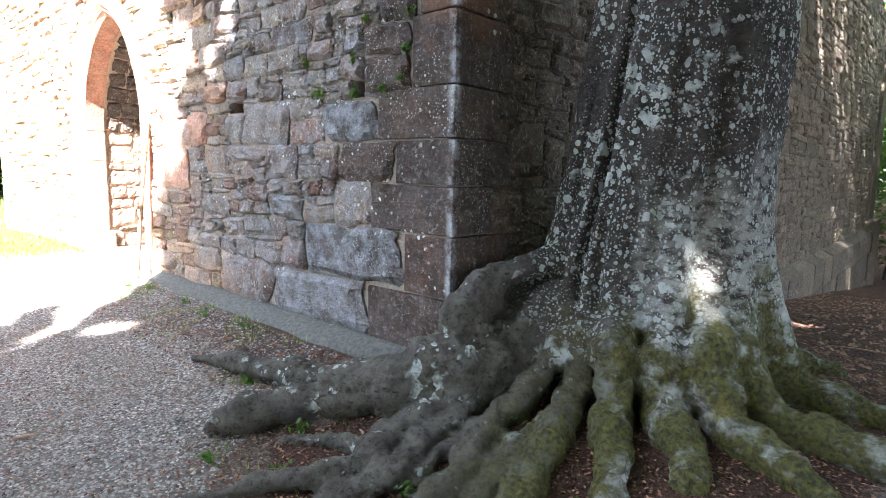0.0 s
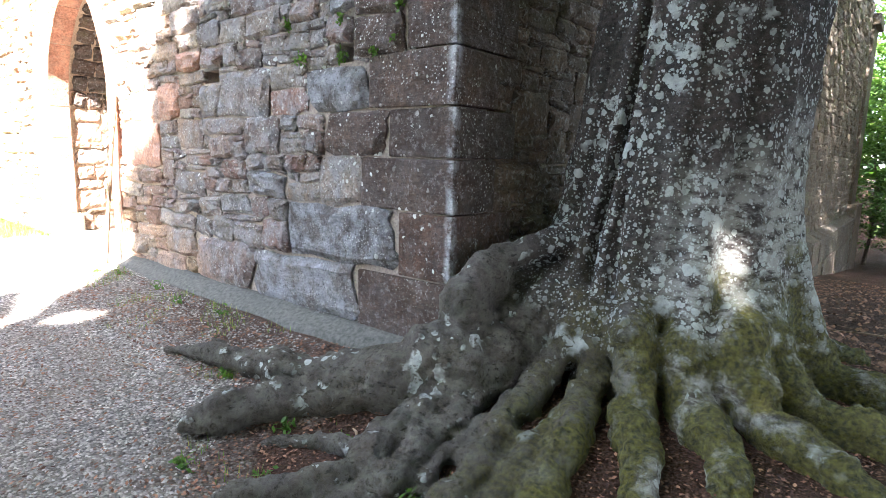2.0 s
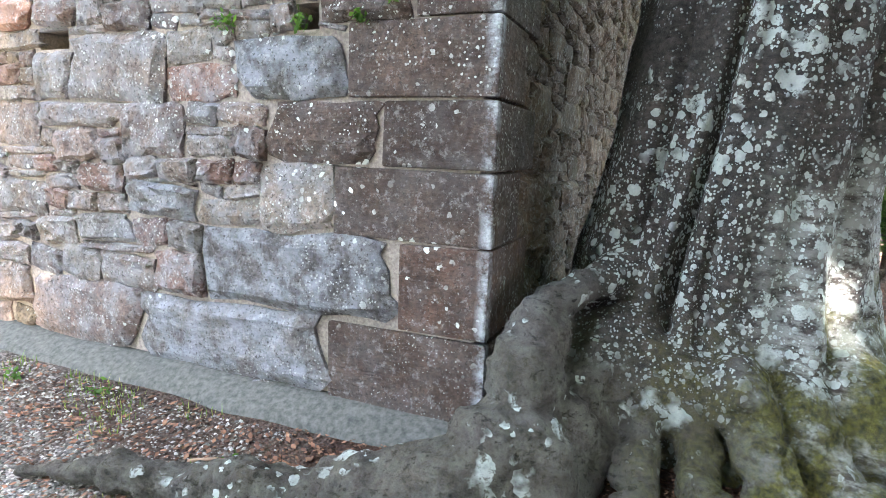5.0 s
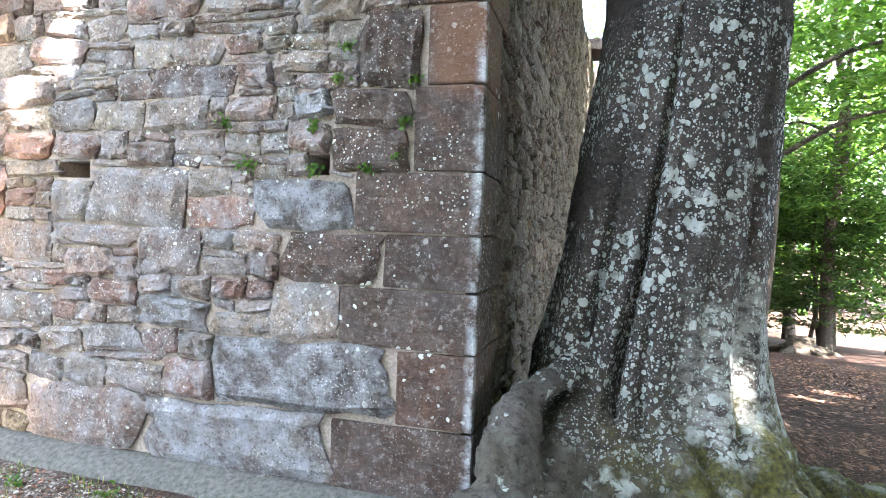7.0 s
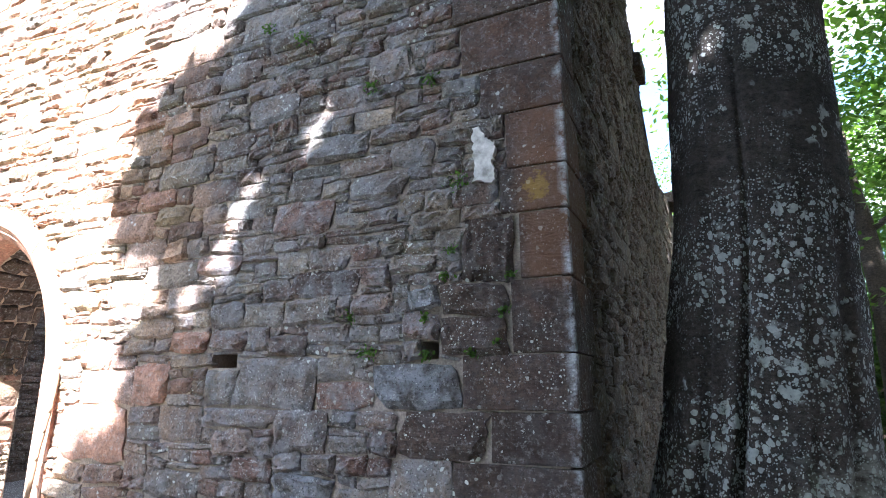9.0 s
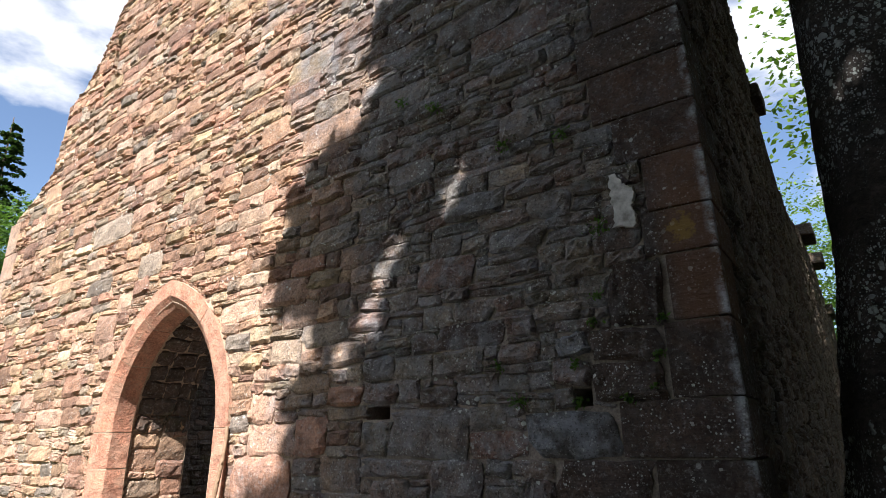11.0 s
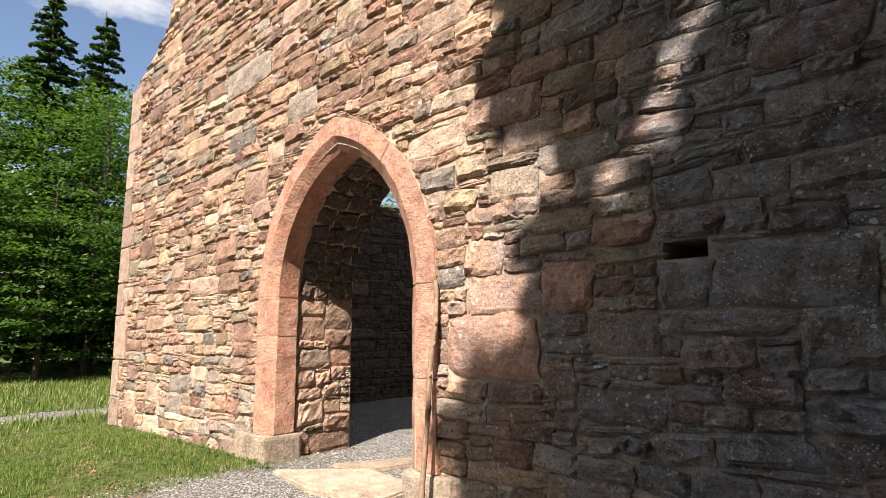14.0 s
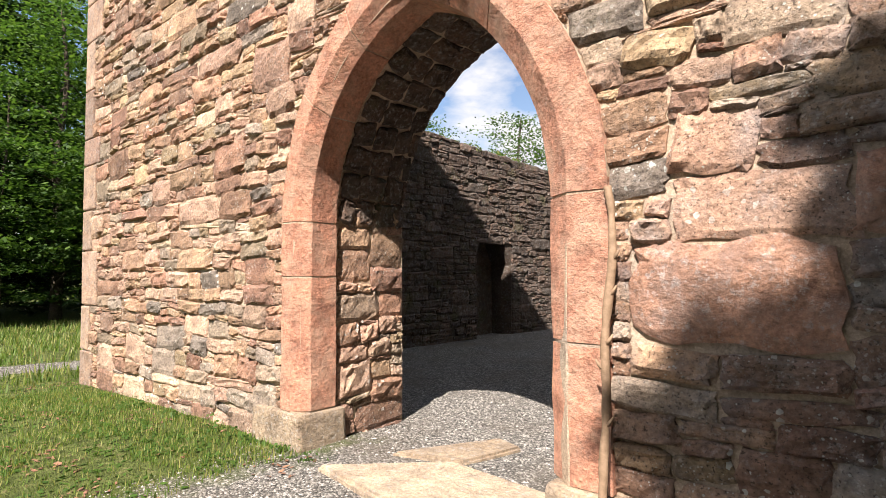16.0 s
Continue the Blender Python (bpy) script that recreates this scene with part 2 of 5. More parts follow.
slab_mat = stone_material("pale_sandstone", [(0, (0.48, 0.37, 0.26)), (1, (0.43, 0.34, 0.25))], 0.3, -20, -19, (0.36, 0.3, 0.24), 0.1, 0.2)
pink_mat = stone_material("pink_sandstone", [(0, (0.46, 0.26, 0.19)), (1, (0.48, 0.28, 0.2))], 0.5, -20, -19, (0.3, 0.22, 0.19), 0.1, 0.3)
blue_mat = stone_material("lichened_grey_stone", [(0, (0.12, 0.112, 0.112)), (1, (0.105, 0.1, 0.105))], 0.8, -20, -19, (0.26, 0.27, 0.3), 0.5, 0.7, 0.0, False, 0.45)


def mortar_material():
    m, N, L, b = shader("lime_mortar", 0.95, 0.2)
    big, fine = noise_tex(N, L, 2.2, 5), noise_tex(N, L, 60, 8, 0.75)
    c = ramp(N, L, big, [(0.3, (0.42, 0.31, 0.22)), (0.6, (0.5, 0.39, 0.29))])
    # joints darker towards the east: tree shade put into the mortar's colour
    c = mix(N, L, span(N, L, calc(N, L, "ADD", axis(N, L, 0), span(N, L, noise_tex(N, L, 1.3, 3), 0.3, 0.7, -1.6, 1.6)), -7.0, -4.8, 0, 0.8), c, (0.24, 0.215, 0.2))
    c = mix(N, L, 1.0, c, ramp(N, L, fine, [(0.3, (0.5, 0.5, 0.5)), (0.7, (1.35, 1.35, 1.35))]), "MULTIPLY")
    L.new(c, b.inputs["Base Color"])
    bump(N, L, b, [(noise_tex(N, L, 12, 6, 0.7), 0.8, 0.03), (fine, 0.6, 0.008)])
    return m


def bark_material(name, dark, light, spot=1.0, moss=True, scale=1.0, crust=False):
    m, N, L, b = shader(name, 0.85, 0.3)
    wrinkle = noise_tex(N, L, 11, 8, 0.7, None, (1.0, 1.0, 2.6))
    patch = noise_tex(N, L, 1.6, 5)
    c = ramp(N, L, patch, [(0.3, dark), (0.7, light)])
    c = mix(N, L, 1.0, c, ramp(N, L, noise_tex(N, L, 34, 7, 0.75), [(0.34, (0.45, 0.45, 0.45)), (0.66, (1.4, 1.38, 1.35))]), "MULTIPLY")
    c = mix(N, L, 1.0, c, ramp(N, L, wrinkle, [(0.34, (0.42, 0.42, 0.42)), (0.62, (1.25, 1.22, 1.2))]), "MULTIPLY")
    if not crust and moss:
        c = mix(N, L, 1.0, c, ramp(N, L, noise_tex(N, L, 42, 9, 0.8, None, (1.0, 1.0, 2.0)), [(0.36, (0.4, 0.39, 0.38)), (0.47, (1.1, 1.1, 1.1)), (0.6, (2.2, 2.2, 2.15))]), "MULTIPLY")
    if crust:
        px, py = calc(N, L, "ADD", axis(N, L, 0), 1.5), calc(N, L, "SUBTRACT", axis(N, L, 1), 3.88)
        away = calc(N, L, "SQRT", calc(N, L, "ADD", calc(N, L, "MULTIPLY", px, px), calc(N, L, "MULTIPLY", py, py)))
        pale = calc(N, L, "MULTIPLY", span(N, L, away, 0.85, 1.05), span(N, L, noise_tex(N, L, 9, 8, 0.7), 0.4, 0.6, 0.15, 0.85))
        c = mix(N, L, pale, c, (0.175, 0.163, 0.146))
        c = mix(N, L, calc(N, L, "MULTIPLY", span(N, L, away, 0.85, 1.0), span(N, L, noise_tex(N, L, 30, 8, 0.75), 0.46, 0.38, 0, 0.85)), c, (0.025, 0.021, 0.018))
        scar = noise_tex(N, L, 13, 6, 0.6, None, (1.0, 1.0, 2.8))
        c = mix(N, L, span(N, L, scar, 0.39, 0.33, 0, 0.85), c, (0.012, 0.01, 0.009))
        f = calc(N, L, "MULTIPLY", span(N, L, axis(N, L, 0), -1.5, -1.15), span(N, L, calc(N, L, "ADD", axis(N, L, 2), span(N, L, patch, 0.3, 0.7, -0.5, 0.5)), 1.6, 1.2))
        f = calc(N, L, "MULTIPLY", f, span(N, L, noise_tex(N, L, 8, 8, 0.7, None, (1.0, 1.0, 2.2)), 0.42, 0.54, 0, 0.85))
        c = mix(N, L, f, c, (0.5, 0.5, 0.46))
    if moss:
        z = calc(N, L, "ADD", axis(N, L, 2), span(N, L, noise_tex(N, L, 2.6, 5), 0.3, 0.7, -0.45, 0.45))
        f = calc(N, L, "MULTIPLY", span(N, L, z, 0.88, 0.55), span(N, L, noise_tex(N, L, 4.5, 7, 0.65), 0.33, 0.47, 0, 0.95))
        f = calc(N, L, "MULTIPLY", f, span(N, L, calc(N, L, "ADD", axis(N, L, 0), span(N, L, patch, 0.3, 0.7, -0.3, 0.3)), -1.75, -1.35, 0.14, 1.0))
        bare = calc(N, L, "SUBTRACT", 1.0, f)
        c = mix(N, L, f, c, ramp(N, L, noise_tex(N, L, 40, 4), [(0.35, (0.028, 0.03, 0.005)), (0.7, (0.17, 0.155, 0.025))]))
    if spot:
        low = span(N, L, calc(N, L, "ADD", axis(N, L, 2), span(N, L, noise_tex(N, L, 1.2, 3), 0.3, 0.7, -0.8, 0.8)), 3.2, 0.9, 0.0, 0.16)
        dens = calc(N, L, "ADD", noise_tex(N, L, 1.7, 4), low)
        f = calc(N, L, "MULTIPLY", spots(N, L, 30, 0.46, None, (1, 1, 0.85)), span(N, L, dens, 0.5, 0.54))
        f2 = calc(N, L, "MULTIPLY", spots(N, L, 65, 0.42), span(N, L, dens, 0.42, 0.52))
        f3 = calc(N, L, "MULTIPLY", spots(N, L, 15, 0.48), span(N, L, dens, 0.6, 0.66))
        f = calc(N, L, "MAXIMUM", calc(N, L, "MAXIMUM", f, f2), f3)
        if crust:
            foot_ = span(N, L, calc(N, L, "ADD", away, span(N, L, noise_tex(N, L, 3.5, 4), 0.3, 0.7, -0.12, 0.12)), 0.98, 0.86)
            rare = calc(N, L, "MULTIPLY", calc(N, L, "MAXIMUM", spots(N, L, 8, 0.55), spots(N, L, 19, 0.45)), span(N, L, noise_tex(N, L, 2.6, 4), 0.53, 0.58))
            f = calc(N, L, "MAXIMUM", calc(N, L, "MULTIPLY", f, foot_), calc(N, L, "MULTIPLY", rare, span(N, L, noise_tex(N, L, 26, 5, 0.7), 0.4, 0.48)))
        if not crust:
            f3 = calc(N, L, "MULTIPLY", spots(N, L, 9, 0.5), span(N, L, noise_tex(N, L, 2.0, 4), 0.54, 0.6))
            f = calc(N, L, "MAXIMUM", f3, calc(N, L, "MULTIPLY", f2, 0.1))
            f = calc(N, L, "MULTIPLY", f, span(N, L, noise_tex(N, L, 26, 5, 0.7), 0.4, 0.5, 0.35, 1.0))
        if moss:
            f = calc(N, L, "MULTIPLY", f, bare)
        c = mix(N, L, calc(N, L, "MULTIPLY", f, 0.95 * spot), c, ramp(N, L, noise_tex(N, L, 30, 4), [(0.3, (0.46, 0.5, 0.49)), (0.7, (0.68, 0.72, 0.68))]))
    L.new(c, b.inputs["Base Color"])
    bump(N, L, b, [(wrinkle, 1.0, 0.06), (noise_tex(N, L, 19, 8, 0.7), 1.0, 0.04), (noise_tex(N, L, 48, 6, 0.7), 1.0, 0.025)])
    return m


def leaf_material(name, a, b_, c_):
    m, N, L, b = shader(name, 0.55, 0.35)
    c = ramp(N, L, piece_random(N, L), [(0, a), (0.5, b_), (1, c_)])
    L.new(c, b.inputs["Base Color"])
    t = N.new("ShaderNodeBsdfTranslucent")
    L.new(mix(N, L, 1.0, c, (1.25, 1.35, 0.65), "MULTIPLY"), t.inputs[0])
    s = N.new("ShaderNodeMixShader")
    s.inputs[0].default_value = 0.45
    L.new(b.outputs[0], s.inputs[1])
    L.new(t.outputs[0], s.inputs[2])
    L.new(s.outputs[0], N["Material Output"].inputs[0])
    return m


def plain_material(name, a, b_, scale=20, rough=0.9, dark=0.7, light=1.25):
    m, N, L, b = shader(name, rough, 0.3)
    n = noise_tex(N, L, scale, 6)
    c = ramp(N, L, n, [(0.3, a), (0.7, b_)])
    c = mix(N, L, 1.0, c, ramp(N, L, piece_random(N, L), [(0, (dark, dark, dark)), (1, (light, light, light))]), "MULTIPLY")
    L.new(c, b.inputs["Base Color"])
    bump(N, L, b, [(n, 0.5, 0.01), (noise_tex(N, L, scale * 5, 5), 0.4, 0.003)])
    return m


def ground_material():
    m, N, L, b = shader("ground_gravel_litter_grass", 0.95, 0.2)
    x, y = axis(N, L, 0), axis(N, L, 1)
    wob = span(N, L, noise_tex(N, L, 1.6, 5), 0.3, 0.7, -0.5, 0.5)
    wob2 = span(N, L, noise_tex(N, L, 5.0, 5), 0.3, 0.7, -0.25, 0.25)
    v = N.new("ShaderNodeTexVoronoi")
    v.inputs["Scale"].default_value = 62
    L.new(where(N), v.inputs["Vector"])
    hue = N.new("ShaderNodeSeparateColor")
    L.new(v.outputs["Color"], hue.inputs[0])
    gravel = ramp(N, L, hue.outputs[0], [(0, (0.1, 0.095, 0.09)), (0.4, (0.22, 0.21, 0.19)), (0.8, (0.42, 0.39, 0.35)), (1, (0.7, 0.67, 0.62))])
    gravel = mix(N, L, 1.0, gravel, ramp(N, L, v.outputs["Distance"], [(0.3, (1.2, 1.2, 1.2)), (0.75, (0.58, 0.57, 0.56))]), "MULTIPLY")
    gravel = mix(N, L, span(N, L, noise_tex(N, L, 1.1, 6), 0.42, 0.66, 0, 0.55), gravel, (0.2, 0.165, 0.13))
    fleck = noise_tex(N, L, 70, 6, 0.8)
    litter = ramp(N, L, fleck, [(0.35, (0.025, 0.016, 0.012)), (0.55, (0.085, 0.046, 0.032)), (0.75, (0.19, 0.11, 0.075))])
    litter = mix(N, L, 1.0, litter, ramp(N, L, noise_tex(N, L, 2.5, 5), [(0.3, (0.75, 0.75, 0.75)), (0.7, (1.25, 1.2, 1.15))]), "MULTIPLY")
    soil_grass = ramp(N, L, noise_tex(N, L, 9, 7, 0.7), [(0.35, (0.06, 0.08, 0.02)), (0.55, (0.12, 0.15, 0.04)), (0.72, (0.26, 0.21, 0.11))])
    # litter round the tree and over the wood's floor
    dx, dy = calc(N, L, "ADD", x, 1.5), calc(N, L, "SUBTRACT", y, 2.7)
    d = calc(N, L, "SQRT", calc(N, L, "ADD", calc(N, L, "MULTIPLY", dx, dx), calc(N, L, "MULTIPLY", dy, dy)))
    near = span(N, L, calc(N, L, "ADD", d, wob), 2.1, 1.6)
    wood = calc(N, L, "MULTIPLY", span(N, L, calc(N, L, "ADD", y, wob), 3.0, 3.6), span(N, L, x, -2.8, -2.5))
    east = span(N, L, calc(N, L, "ADD", calc(N, L, "ADD", x, wob), calc(N, L, "MULTIPLY", y, 0.3)), 0.6, 1.4)
    foot = calc(N, L, "MULTIPLY", span(N, L, calc(N, L, "ADD", y, wob2), 1.95, 2.3), span(N, L, x, -6.4, -4.5))
    foot = calc(N, L, "MULTIPLY", foot, span(N, L, calc(N, L, "ADD", y, 0.0), 3.2, 2.9))
    f = calc(N, L, "MAXIMUM", calc(N, L, "MAXIMUM", near, wood), calc(N, L, "MAXIMUM", east, calc(N, L, "MULTIPLY", foot, 0.85)))
    c = mix(N, L, f, gravel, litter)
    # meadow west of the door, with a gravel path across it
    g = span(N, L, calc(N, L, "ADD", x, calc(N, L, "ADD", wob2, calc(N, L, "MULTIPLY", y, -0.15))), -9.9, -10.5)
    g = calc(N, L, "MULTIPLY", g, span(N, L, y, 3.6, 3.2))
    out = span(N, L, x, -14.9, -15.0)
    g = calc(N, L, "MAXIMUM", g, out)
    px = calc(N, L, "ABSOLUTE", calc(N, L, "ADD", x, calc(N, L, "ADD", wob2, 17.0)))
    g = calc(N, L, "MULTIPLY", g, span(N, L, px, 0.45, 0.6))
    c = mix(N, L, g, c, soil_grass)
    L.new(c, b.inputs["Base Color"])
    bump(N, L, b, [(noise_tex(N, L, 6, 6), 0.4, 0.03), (calc(N, L, "SUBTRACT", 1.0, v.outputs["Distance"]), 1.0, 0.03), (fleck, 0.9, 0.015)])
    return m


mortar_mat = mortar_material()
beech_mat = bark_material("lichened_beech_bark", (0.05, 0.045, 0.041), (0.105, 0.088, 0.078), crust=True)
bark_mat = bark_material("forest_bark", (0.07, 0.055, 0.04), (0.15, 0.12, 0.09), 0, False)
leaf_mat = leaf_material("beech_leaves", (0.05, 0.1, 0.018), (0.09, 0.165, 0.03), (0.16, 0.24, 0.055))
dark_leaf_mat = leaf_material("dark_leaves", (0.03, 0.065, 0.016), (0.058, 0.115, 0.026), (0.11, 0.18, 0.042))
needle_mat = leaf_material("spruce_needles", (0.018, 0.04, 0.014), (0.03, 0.06, 0.02), (0.05, 0.08, 0.025))
grass_mat = leaf_material("grass_blades", (0.06, 0.115, 0.018), (0.14, 0.22, 0.04), (0.36, 0.32, 0.13))
weed_mat = leaf_material("weed_leaves", (0.05, 0.11, 0.02), (0.09, 0.17, 0.03), (0.07, 0.13, 0.03))
concrete_mat = plain_material("old_concrete", (0.04, 0.04, 0.036), (0.11, 0.108, 0.095), 36)
pebble_mat = plain_material("pebbles", (0.2, 0.185, 0.17), (0.38, 0.35, 0.32), 30, 0.9, 0.4, 1.6)
dry_leaf_mat = plain_material("dry_leaves", (0.11, 0.055, 0.035), (0.24, 0.13, 0.08), 30, 0.9, 0.35, 1.7)
stick_mat = plain_material("peeled_stick", (0.2, 0.13, 0.08), (0.34, 0.23, 0.15), 25, 0.7)
plaster_mat = plain_material("white_plaster", (0.25, 0.23, 0.21), (0.72, 0.7, 0.67), 14)
ground_mat = ground_material()

# ---- ground ----
def ground_z(x, y):
    z = -0.09 + 0.22 * smoothstep(1.5, 2.75, y)
    door = smoothstep(-6.6, -8.2, x)
    z = z * (1 - door) + door * (0.02 + 0.17 * smoothstep(0.3, 2.8, y))
    z *= 1 - 0.6 * smoothstep(-11, -16, x)
    fall = smoothstep(-3.4, -2.7, x)
    z -= fall * 0.115 * max(0.0, y - 4.6)
    z += 0.08 * math.exp(-((x + 1.4) ** 2 + (y - 3.7) ** 2) / 0.7)
    far = max(abs(x), abs(y))
    z = max(z, -3.2)
    z += 0.03 * noise.noise(Vector((x * 0.7, y * 0.7, 0))) + 0.012 * noise.noise(Vector((x * 3, y * 3, 4)))
    if far > 30:
        z += 0.25 * noise.noise(Vector((x * 0.05, y * 0.05, 2)))
    return z


def graded(a, b, fine, lo, hi):
    out, s, x = [], fine, a
    while x > lo:
        s *= 1.25
        x -= s
        out.append(x)
    out = out[::-1] + list(np.arange(a, b, fine))
    s, x = fine, b
    while x < hi:
        out.append(x)
        s *= 1.25
        x += s
    return out


gx, gy = graded(-16, 4, 0.11, -600, 600), graded(-3, 8, 0.11, -600, 600)
gv = [(x, y, ground_z(x, y)) for y in gy for x in gx]
w_ = len(gx)
gf = [(j * w_ + i, j * w_ + i + 1, (j + 1) * w_ + i + 1, (j + 1) * w_ + i) for j in range(len(gy) - 1) for i in range(w_ - 1)]
ground = tagged(py_ob("ground", gv, gf, ground_mat, None, True), "gravel, leaf litter and meadow grass ground", "ground", kind="structure")

# ---- dimensions of the ruin ----
FACE, BACK = 2.85, 4.0
EAST, WEST = -2.475, -14.87
MID, SPRING = -8.695, 1.98


def arch_side(half, rise, n):
    """Right half of a pointed arch: (x from the middle, z) from the spring to the apex."""
    c = (rise * rise - half * half) / (2 * half)
    r = half + c
    top = math.acos(c / r)
    return [(-c + r * math.cos(top * k / n), SPRING + r * math.sin(top * k / n)) for k in range(n + 1)]


IN_H, IN_R, OUT_H, OUT_R = 1.115, 1.46, 1.41, 1.8


def outer_half(z):
    """Half width of the dressed surround at a height."""
    if z < 0.5:
        return OUT_H + 0.06
    if z < SPRING:
        return OUT_H
    c = (OUT_R ** 2 - OUT_H ** 2) / (2 * OUT_H)
    q = (OUT_H + c) ** 2 - (z - SPRING) ** 2
    return max(0.0, math.sqrt(q) - c) if q > 0 else 0.0


west_edge = [(-0.6, WEST), (5.5, WEST), (6.0, -14.75), (6.2, -14.3), (6.5, -13.7), (6.7, -13.42), (8.0, -13.3), (8.2, -12.8), (8.7, -12.3), (9.5, -11.9), (10.3, -11.0), (11.0, -9.9), (11.6, -8.2)]


def west_x(z):
    return float(np.interp(z, [q[0] for q in west_edge], [q[1] for q in west_edge]))


def ragged(x0, z0, x1, z1, n, amp):
    return [(x0 + (x1 - x0) * k / n, z0 + (z1 - z0) * k / n + random.uniform(-amp, amp)) for k in range(1, n)]


# ---- south wall: core with the doorway and two putlog holes ----
HOLES = [(-5.38, -5.12, 2.0, 2.11), (-3.5, -3.37, 2.03, 2.15), (-11.75, -11.58, 7.95, 8.8)]
random.seed(11)
loop = [(x, z) for z, x in west_edge] + ragged(-8.2, 11.6, EAST - 0.06, 9.2, 14, 0.15) + [(EAST - 0.06, 9.2), (EAST - 0.06, -0.6), (MID + IN_H + 0.06, -0.6)]
arc = arch_side(IN_H + 0.06, IN_R + 0.07, 10)
loop += [(MID + x, z) for x, z in arc] + [(MID - x, z) for x, z in arc[-2::-1]] + [(MID - IN_H - 0.06, -0.6)]
bm = bmesh.new()
edges = []
rings = [loop] + [[(a, c), (b, c), (b, d), (a, d)] for a, b, c, d in HOLES]
for ring in rings:
    vs = [bm.verts.new((x, FACE + 0.012, z)) for x, z in ring]
    edges += [bm.edges.new((vs[i], vs[(i + 1) % len(vs)])) for i in range(len(vs))]
bmesh.ops.triangle_fill(bm, edges=edges, use_beauty=True)
grown = bmesh.ops.extrude_face_region(bm, geom=bm.faces[:])
for v in grown["geom"]:
    if isinstance(v, bmesh.types.BMVert):
        v.co.y = BACK
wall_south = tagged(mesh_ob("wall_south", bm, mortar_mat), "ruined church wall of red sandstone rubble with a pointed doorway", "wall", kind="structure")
for a, b, c, d in HOLES:
    bm = bmesh.new()
    bmesh.ops.create_cube(bm, size=1, matrix=Matrix.Translation(((a + b) / 2, FACE + 0.95, (c + d) / 2)) @ Matrix.Diagonal((b - a + 0.05, 0.3, d - c + 0.05, 1)))
    # dark quoin stone gives the depth of the hole its shade by colour
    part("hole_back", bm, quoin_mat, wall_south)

# ---- stones ----
def stone_shape(seed, nu=9, nv=6):
    """A split stone of unit size: u, v in -0.5 to 0.5, w the depth: 0 at the joint, 1 at its face."""
    rnd = random.Random(seed)
    off = Vector((seed * 3.7, seed * 1.3, 0))
    round_ = rnd.uniform(0.05, 0.4)
    tilt_u, tilt_v, bulge = rnd.uniform(-0.25, 0.25), rnd.uniform(-0.35, 0.2), rnd.uniform(0.0, 0.2)
    skew = rnd.uniform(-0.13, 0.13)
    vs, fs = [], []

    def put(a, b, depth, spread=1.0):
        u, v = a * math.sqrt(1 - b * b * round_ / 2), b * math.sqrt(1 - a * a * round_ / 2)
        e = max(abs(a), abs(b)) ** 2
        u += e * 0.2 * noise.noise(off + Vector((a * 1.7, b * 1.7, 3))) + skew * b
        v += e * 0.22 * noise.noise(off + Vector((a * 1.7, b * 1.7, 8)))
        vs.append((u * 0.5 * spread, v * 0.5 * spread, depth))

    for j in range(nv):
        for i in range(nu):
            a, b = -1 + 2 * i / (nu - 1), -1 + 2 * j / (nv - 1)
            a, b = math.copysign(abs(a) ** 0.75, a), math.copysign(abs(b) ** 0.75, b)
            rim = i in (0, nu - 1) or j in (0, nv - 1)
            d = 0.2 + 0.4 * rnd.random() if rim else 0.95 + tilt_u * a + tilt_v * b - bulge * (a * a + b * b) * 0.5 + 0.4 * noise.noise(off + Vector((a * 1.6, b * 1.3, 0))) + 0.35 * noise.noise(off + Vector((a * 4.1, b * 3.3, 5))) + rnd.uniform(-0.12, 0.12)
            put(a, b, d)
    for j in range(nv - 1):
        for i in range(nu - 1):
            k = j * nu + i
            fs.append((k, k + 1, k + nu + 1, k + nu))
    edge = [i for i in range(nu)] + [j * nu + nu - 1 for j in range(1, nv)] + [(nv - 1) * nu + i for i in range(nu - 2, -1, -1)] + [j * nu for j in range(nv - 2, 0, -1)]
    base = len(vs)
    vs += [(vs[k][0], vs[k][1], -1.2) for k in edge]
    n = len(edge)
    fs += [(edge[k], base + k, base + (k + 1) % n, edge[(k + 1) % n]) for k in range(n)]
    return vs, fs


BANK = [stone_shape(100 + k) for k in range(60)]


